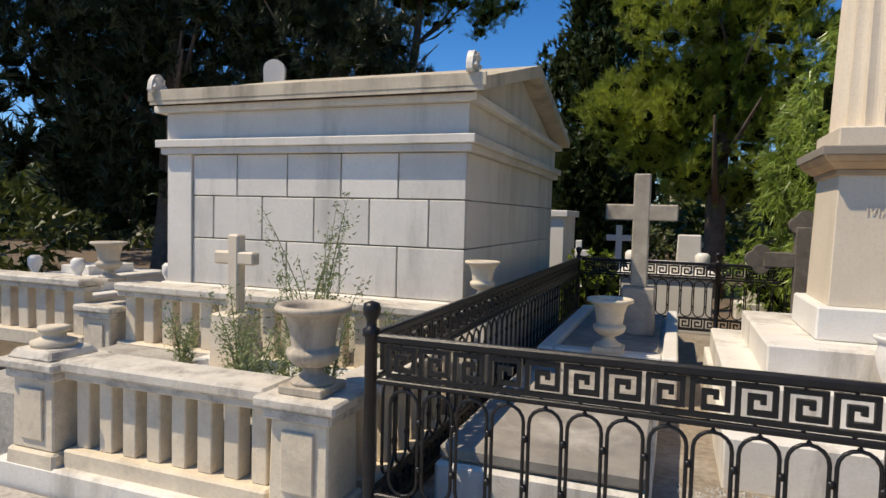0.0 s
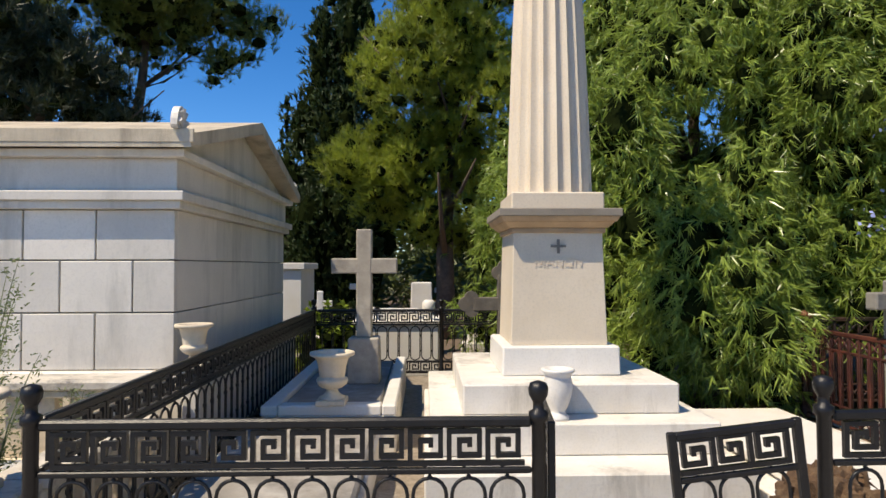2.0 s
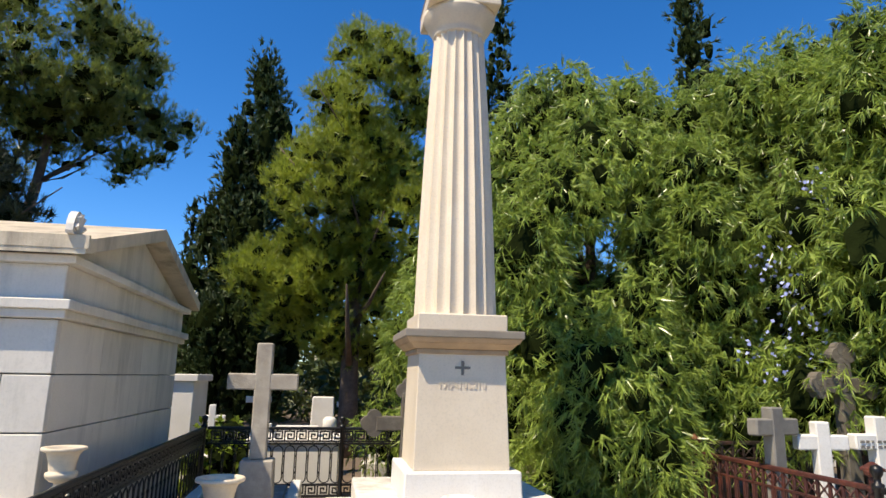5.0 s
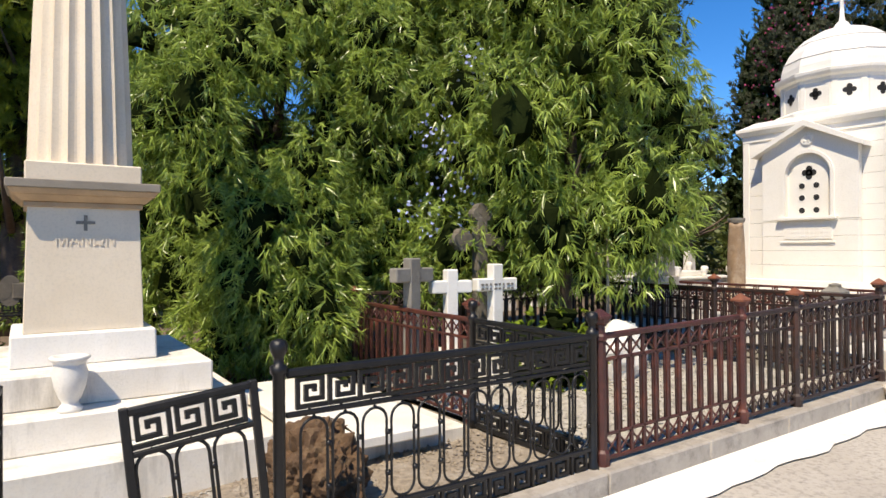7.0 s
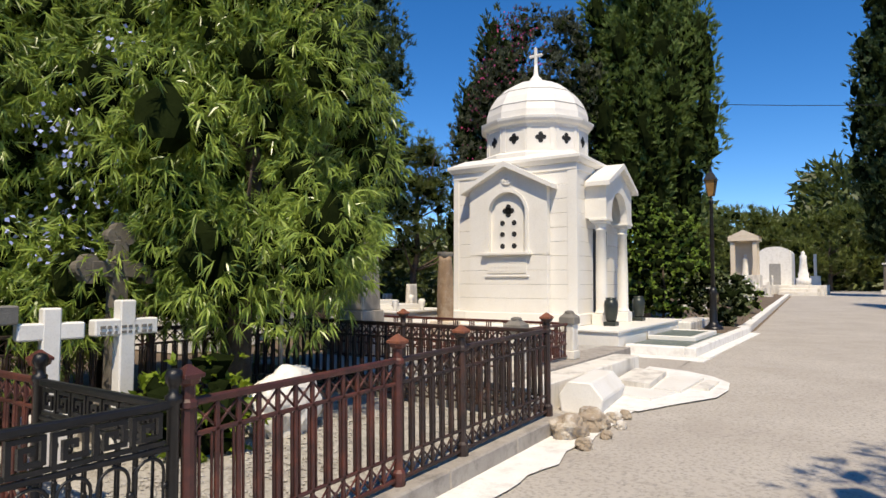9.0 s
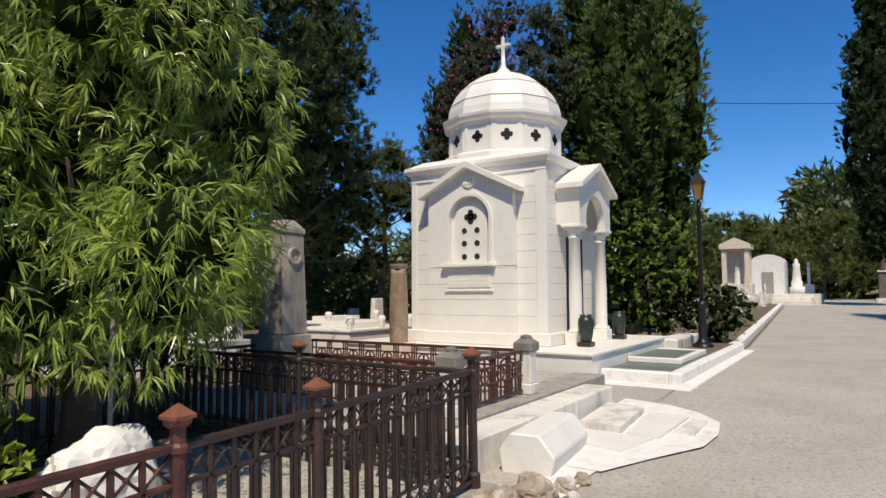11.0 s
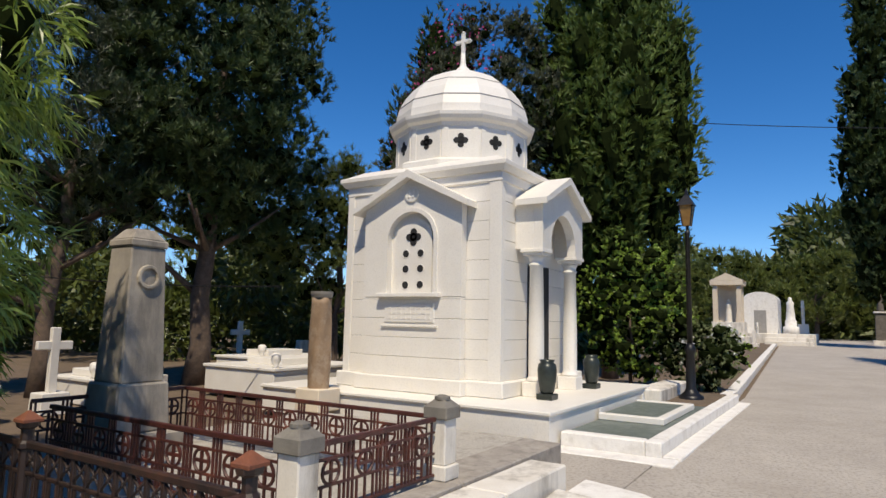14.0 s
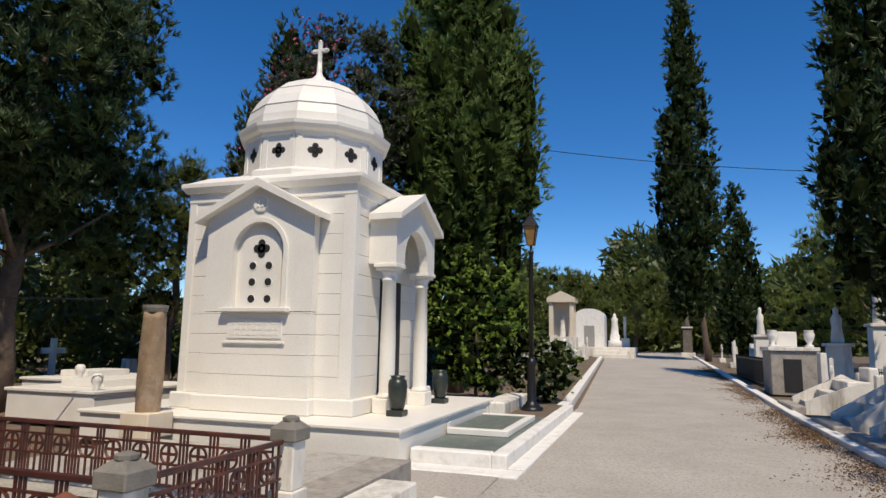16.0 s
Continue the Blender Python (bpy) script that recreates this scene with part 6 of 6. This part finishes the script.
for v in bm.verts:
    p = v.co * (1 + 0.2 * noise.fractal(v.co * 1.8, 0.8, 2.0, 4))
    v.co = Vector((6.85 + p.x * 0.40, 4.9 + p.y * 0.26, 0.30 + max(p.z, -0.9) * 0.36))
part("rock", bm, WHITE, rb)

# wires
for i, (a, b_, sag) in enumerate((((9.0, 16.0, 2.9), (15.2, 9.9, 2.3), 0.25), ((24.0, 8.0, 8.0), (34.0, -8.0, 8.2), 0.35))):
    bm = B()
    pts = [Vector(a).lerp(Vector(b_), f / 14) - Vector((0, 0, sag * 4 * (f / 14) * (1 - f / 14))) for f in range(15)]
    tube(bm, pts, 0.012, 5)
    tagged(part("cable", bm, BLACK), "thin dark cable hanging between the trees", "cable")

# tangled shrub with bougainvillea behind the dome
pine(23.6, 9.9, 0.1, [(0, 0, 8.0, 2.3, 3.6, 230), (-1.4, 1.2, 6.2, 1.6, 2.8, 90)], "dark tangled tree hung with bougainvillea behind the dome", LEAF_TANGLE, 91, 8, 0.2, 420, "bougainvillea_tree", 0.13, 0.07)
# white statue and cross down the road
bm = lathe(B(), [(0.5, 0.0), (0.5, 0.5), (0.36, 0.52), (0.36, 0.9), (0.30, 0.95), (0.27, 1.4), (0.22, 1.9), (0.25, 2.15), (0.12, 2.3), (0.13, 2.45), (0.0, 2.58)], 57.0, 3.9, tz + 0.75, 16)
tagged(part("statue", bm, LIME, smooth=True), "white marble statue on a round pedestal", "statue")
cross("marble_cross", 59.5, 3.25, tz + 0.75, 2.4, 0.5, 0.22, 0.2, "white marble cross far down the road", WHITE, 0.72, 0, (0.9, 0.7, 0.7))


def roadside_tomb(x, seed, wide=0.62, tall=0.95):
    """Stepped marble grave between two sloping side walls, a low slab before it."""
    rs_ = random.Random(seed)
    y, z = -2.95, ground_z(x) - 0.02
    t = thing("stepped_tomb", (x, y, z), "white marble grave with steps between sloping side walls", "tomb", "roadside tombs")
    part("front_slab", box(B(), x - wide - 0.25, y + 0.72, z, x + wide + 0.25, y + 1.02, z + 0.2, 0.02), KERB, t)
    for i in range(3):
        part("step", box(B(), x - wide + 0.06, y - 0.7, z + 0.26 * i, x + wide - 0.06, y + 0.55 - 0.38 * i, z + 0.26 * (i + 1) - 0.004, 0.015), STEPS, t)
    for s_ in (-wide - 0.08, wide - 0.04):
        part("side_wall", prism(B(), [(-0.7, 0), (0.7, 0), (0.7, 0.3), (-0.45, tall + 0.15 * rs_.random()), (-0.7, tall)], 0.12, pose(x + s_ + 0.12, y, z, 0, 0, 90)), STEPS, t)
    part("headstone", box(B(), x - 0.4, y - 0.95, z, x + 0.4, y - 0.72, z + tall + 0.35, 0.03, 0.94), STEPS, t)
    for s_ in (-wide, wide):
        part("gatepost", box(B(), x + s_ - 0.1, y - 1.0, z, x + s_ + 0.1, y - 0.74, z + tall + 0.2, 0.02, 0.9), STEPS, t)
    return t


roadside_tomb(20.9, 300)
roadside_tomb(18.3, 302, 0.8, 0.8)
roadside_tomb(24.6, 303, 0.7, 0.75)


def grey_vault(x, y):
    """A square grey stone vault with a dark doorway and two urns on its roof."""
    z = ground_z(x) - 0.02
    t = thing("burial_vault", (x, y, z), "square grey stone burial vault with two urns on top", "tomb")
    part("body", box(B(), x - 0.75, y - 0.8, z, x + 0.75, y + 0.5, z + 1.35, 0.02), KERB, t)
    part("ledge", box(B(), x - 0.82, y - 0.87, z + 1.35, x + 0.82, y + 0.57, z + 1.47, 0.015), STEPS, t)
    part("doorway", box(B(), x - 0.77, y - 0.35, z + 0.1, x - 0.752, y + 0.15, z + 1.1, 0.004), DARK, t, "dark iron door")
    part("chest", box(B(), x - 0.3, y - 0.35, z + 1.47, x + 0.3, y + 0.25, z + 1.95, 0.02), WHITE, t)
    for dy in (-0.65, 0.38):
        part("urn", lathe(B(), [(0.12, 0), (0.12, 0.05), (0.06, 0.1), (0.13, 0.25), (0.16, 0.4), (0.12, 0.48), (0.15, 0.52), (0.0, 0.5)], x - 0.5, y + dy, z + 1.47, 14), WHITE, t, smooth=True)
    return t


grey_vault(29.6, -2.85)


def pedestal_monument(x, y, h, label, material):
    """A stepped pedestal that carries a tapering stone."""
    z = ground_z(x) - 0.02
    t = thing("pedestal_monument", (x, y, z), label, "monument", "roadside monuments")
    part("base", box(B(), x - 0.55, y - 0.55, z, x + 0.55, y + 0.55, z + 0.35, 0.02), STEPS, t)
    part("die", box(B(), x - 0.36, y - 0.36, z + 0.35, x + 0.36, y + 0.36, z + h * 0.5, 0.015, 0.93), material, t)
    part("cornice", box(B(), x - 0.43, y - 0.43, z + h * 0.5, x + 0.43, y + 0.43, z + h * 0.5 + 0.12, 0.015), STEPS, t)
    part("figure", lathe(B(), [(0.2, 0), (0.22, 0.1), (0.16, h * 0.2), (0.19, h * 0.3), (0.08, h * 0.36), (0.1, h * 0.42), (0.0, h * 0.46)], x, y, z + h * 0.5 + 0.12, 14), material, t, smooth=True)
    return t


pedestal_monument(36.0, -7.4, 4.4, "tall white marble monument under the cypresses", WHITE)
pedestal_monument(33.0, -5.2, 2.9, "pale marble monument behind the roadside railing", STEPS)
pedestal_monument(46.0, -4.6, 3.4, "pale marble monument with a small figure", WHITE)
pedestal_monument(62.0, -1.5, 4.6, "dark stone monument with a small figure at the road end", DARKSTONE)


def bar_fence(x0, x1, y, label, paint=None):
    paint = paint or BLACK
    t = thing("iron_railing", (x0, y, ground_z(x0)), label, "railing", "roadside railings")
    for z in (0.15, 0.95):
        local("rail", mesh_of("rail", box(B(), 0, -0.015, z - 0.015, x1 - x0, 0.015, z + 0.015), paint), t, Matrix.Identity(4))
    me = mesh_of("bar", box(B(), -0.01, -0.01, 0.0, 0.01, 0.01, 1.05), paint)
    for i in range(int((x1 - x0) / 0.16) + 1):
        local("bar", me, t, pose(i * 0.16, 0, 0))
    return t


bar_fence(31.0, 39.0, -2.5, "black iron bar railing along the roadside graves")
BLUE = mat("blue_painted_iron", (0.035, 0.07, 0.13), (0.02, 0.04, 0.08), 0.5, scale=14, bump=0.2)
bar_fence(17.5, 27.0, -4.4, "blue painted iron railing behind the roadside graves", BLUE)

# leaf litter along the far kerb and under the trees
n = 14000
heap = rng.uniform(13, 46, 60)
hx = rng.choice(heap, n) + rng.normal(size=n) * 0.5
bx = np.stack([hx, -1.74 + np.abs(rng.normal(size=n)) * (0.22 + 0.22 * np.sin(hx * 0.9) ** 2), np.zeros(n)], 1)
bx[:, 2] = np.array([ground_z(v) for v in bx[:, 0]]) + 0.015
w = rng.normal(size=(n, 3))
w[:, 2] = np.abs(w[:, 2]) * 0.25
ob = new("leaf_litter", leaf_mesh("leaf_litter", bx, w, rng.uniform(0.02, 0.05, n), 0.02, DRYLEAF))
tagged(ob, "dry brown leaves swept along the kerb", "leaf litter", kind="stuff")
n = 1500
bx = np.stack([rng.uniform(2.4, 4.3, n), rng.uniform(5.0, 7.5, n), np.full(n, 0.0)], 1)
bx[:, 2] = np.array([ground_z(v) for v in bx[:, 0]]) + 0.16
w = rng.normal(size=(n, 3))
w[:, 2] = np.abs(w[:, 2]) * 0.3
ob = new("leaf_litter", leaf_mesh("leaf_litter", bx, w, rng.uniform(0.04, 0.10, n), 0.03, DRYLEAF))
tagged(ob, "red-brown fallen leaves under the willow-leaved tree", "leaf litter", kind="stuff")


def palm(x, y, z0, label):
    """A low palm: arching fronds of narrow leaflets."""
    rs_ = random.Random(3)
    t = thing("palm", (x, y, z0), label, "palm")
    part("stem", lathe(B(), [(0.16, 0), (0.13, 0.25), (0.1, 0.5), (0.0, 0.52)], x, y, z0, 10), BARK, t)
    for i in range(18):
        a = i * 2.4 + rs_.uniform(-0.2, 0.2)
        e = rs_.uniform(0.3, 1.2)
        L = rs_.uniform(0.8, 1.15)
        rib = []
        for k in range(9):
            f = k / 8
            r = L * f * math.cos(e * (1 - 0.4 * f))
            rib.append(Vector((r * math.cos(a), r * math.sin(a), 0.5 + L * f * math.sin(e) * (1.1 - 0.8 * f))))
        bs, ws = [], []
        for k in range(1, 9):
            d = (rib[k] - rib[k - 1]).normalized()
            side = d.cross(Vector((0, 0, 1))).normalized()
            for q in range(4):
                p = rib[k - 1].lerp(rib[k], q / 4)
                for sg in (-1, 1):
                    bs.append(p)
                    ws.append(d * 0.8 + side * sg * 0.9 + Vector((0, 0, -0.15)))
        me = leaf_mesh("frond", np.array(bs), np.array(ws), 0.28, 0.022, LEAF_BUSH)
        ob = tagged(new("frond", me), kind="stuff")
        ob.parent = t
    return t


palm(2.1, 11.2, 0.0, "low palm with arching green fronds behind the plot")
willow(2.2, 10.3, 0.0, 0.75, 0.6, 2.9, 14, 60, "young willow-leaved tree behind the column")

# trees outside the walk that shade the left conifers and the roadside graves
pine(-14.4, 8.8, -0.2, [(0, 0, 10.0, 3.4, 4.2, 150), (-1, -2, 7.0, 3.0, 3.0, 90), (2.0, 1.0, 12.5, 2.6, 2.2, 70), (0.6, 1.8, 4.2, 2.6, 2.8, 130), (3.0, 3.2, 3.4, 2.2, 2.0, 80)], "tall dark pine west of the mausoleum", LEAF_SHADEDPINE, 95, 9, 0.3, 110, "pine_tree", 0.3, 0.12)
pine(12.5, -5.6, 0.0, [(0, 0, 6.0, 2.0, 1.3, 60), (2.5, 0.5, 6.2, 1.6, 1.0, 40), (5.0, 0.4, 6.4, 1.6, 1.0, 40)], "pine shading the roadside graves", LEAF_SHADEDPINE, 96, 7, 0.25, 250, "pine_tree", 0.3, 0.07)

ic = thing("iron_cross", (7.05, 5.2, -0.05), "thin rusted iron pole cross behind the boulder", "cross")
bm = tube(B(), [(7.05, 5.2, -0.05), (7.05, 5.2, 1.62)], 0.018, 8)
part("pole", bm, KERB, ic)
part("arm", tube(B(), [(6.86, 5.2, 1.42), (7.24, 5.2, 1.42)], 0.016, 8), KERB, ic)

th = thing("tomb_house", (-1.75, 11.4, -0.2), "small white marble tomb house behind the mausoleum", "tomb")
part("wall", box(B(), -2.1, 11.0, -0.2, -1.4, 12.2, 1.45, 0.01), WHITE, th)
part("roof", box(B(), -2.16, 10.94, 1.45, -1.34, 12.26, 1.56, 0.01), WHITE, th)
white_tomb(0.25, 10.3, -0.15, 1.25, 0.9, 0.78, "white marble tomb standing behind the back railing", 2)


def pebbles(x0, y0, x1, y1, n, size, material, label):
    """Loose stones strewn over a bed."""
    octa = np.array([(1, 0, 0), (0, 1, 0), (-1, 0, 0), (0, -1, 0), (0, 0, 0.7), (0, 0, -0.7)])
    tri = np.array([(0, 1, 4), (1, 2, 4), (2, 3, 4), (3, 0, 4), (1, 0, 5), (2, 1, 5), (3, 2, 5), (0, 3, 5)])
    px, py = rng.uniform(x0, x1, n), rng.uniform(y0, y1, n)
    pz = np.array([ground_z(v) for v in px]) + 0.128
    r = size * rng.uniform(0.4, 1.4, n)
    v = octa[None] * (1 + 0.35 * rng.normal(size=(n, 6, 1))) * r[:, None, None] + np.stack([px, py, pz], 1)[:, None]
    f = tri[None] + 6 * np.arange(n)[:, None, None]
    me = bpy.data.meshes.new("pebbles")
    me.from_pydata(v.reshape(-1, 3).tolist(), [], f.reshape(-1, 3).tolist())
    me.materials.append(material)
    return tagged(new("pebbles", me), label, "gravel", kind="stuff")


pebbles(0.4, 3.15, 2.3, 4.2, 2600, 0.014, GRAVEL, "loose pale stones on the soil before the column")
pebbles(2.4, 3.15, 4.35, 4.6, 2200, 0.014, GRAVELBROWN, "loose brown stones and soil crumbs round the open grave")
pebbles(4.55, 3.15, 8.5, 6.2, 5500, 0.016, GRAVEL, "loose pale gravel inside the rust-railed plot")
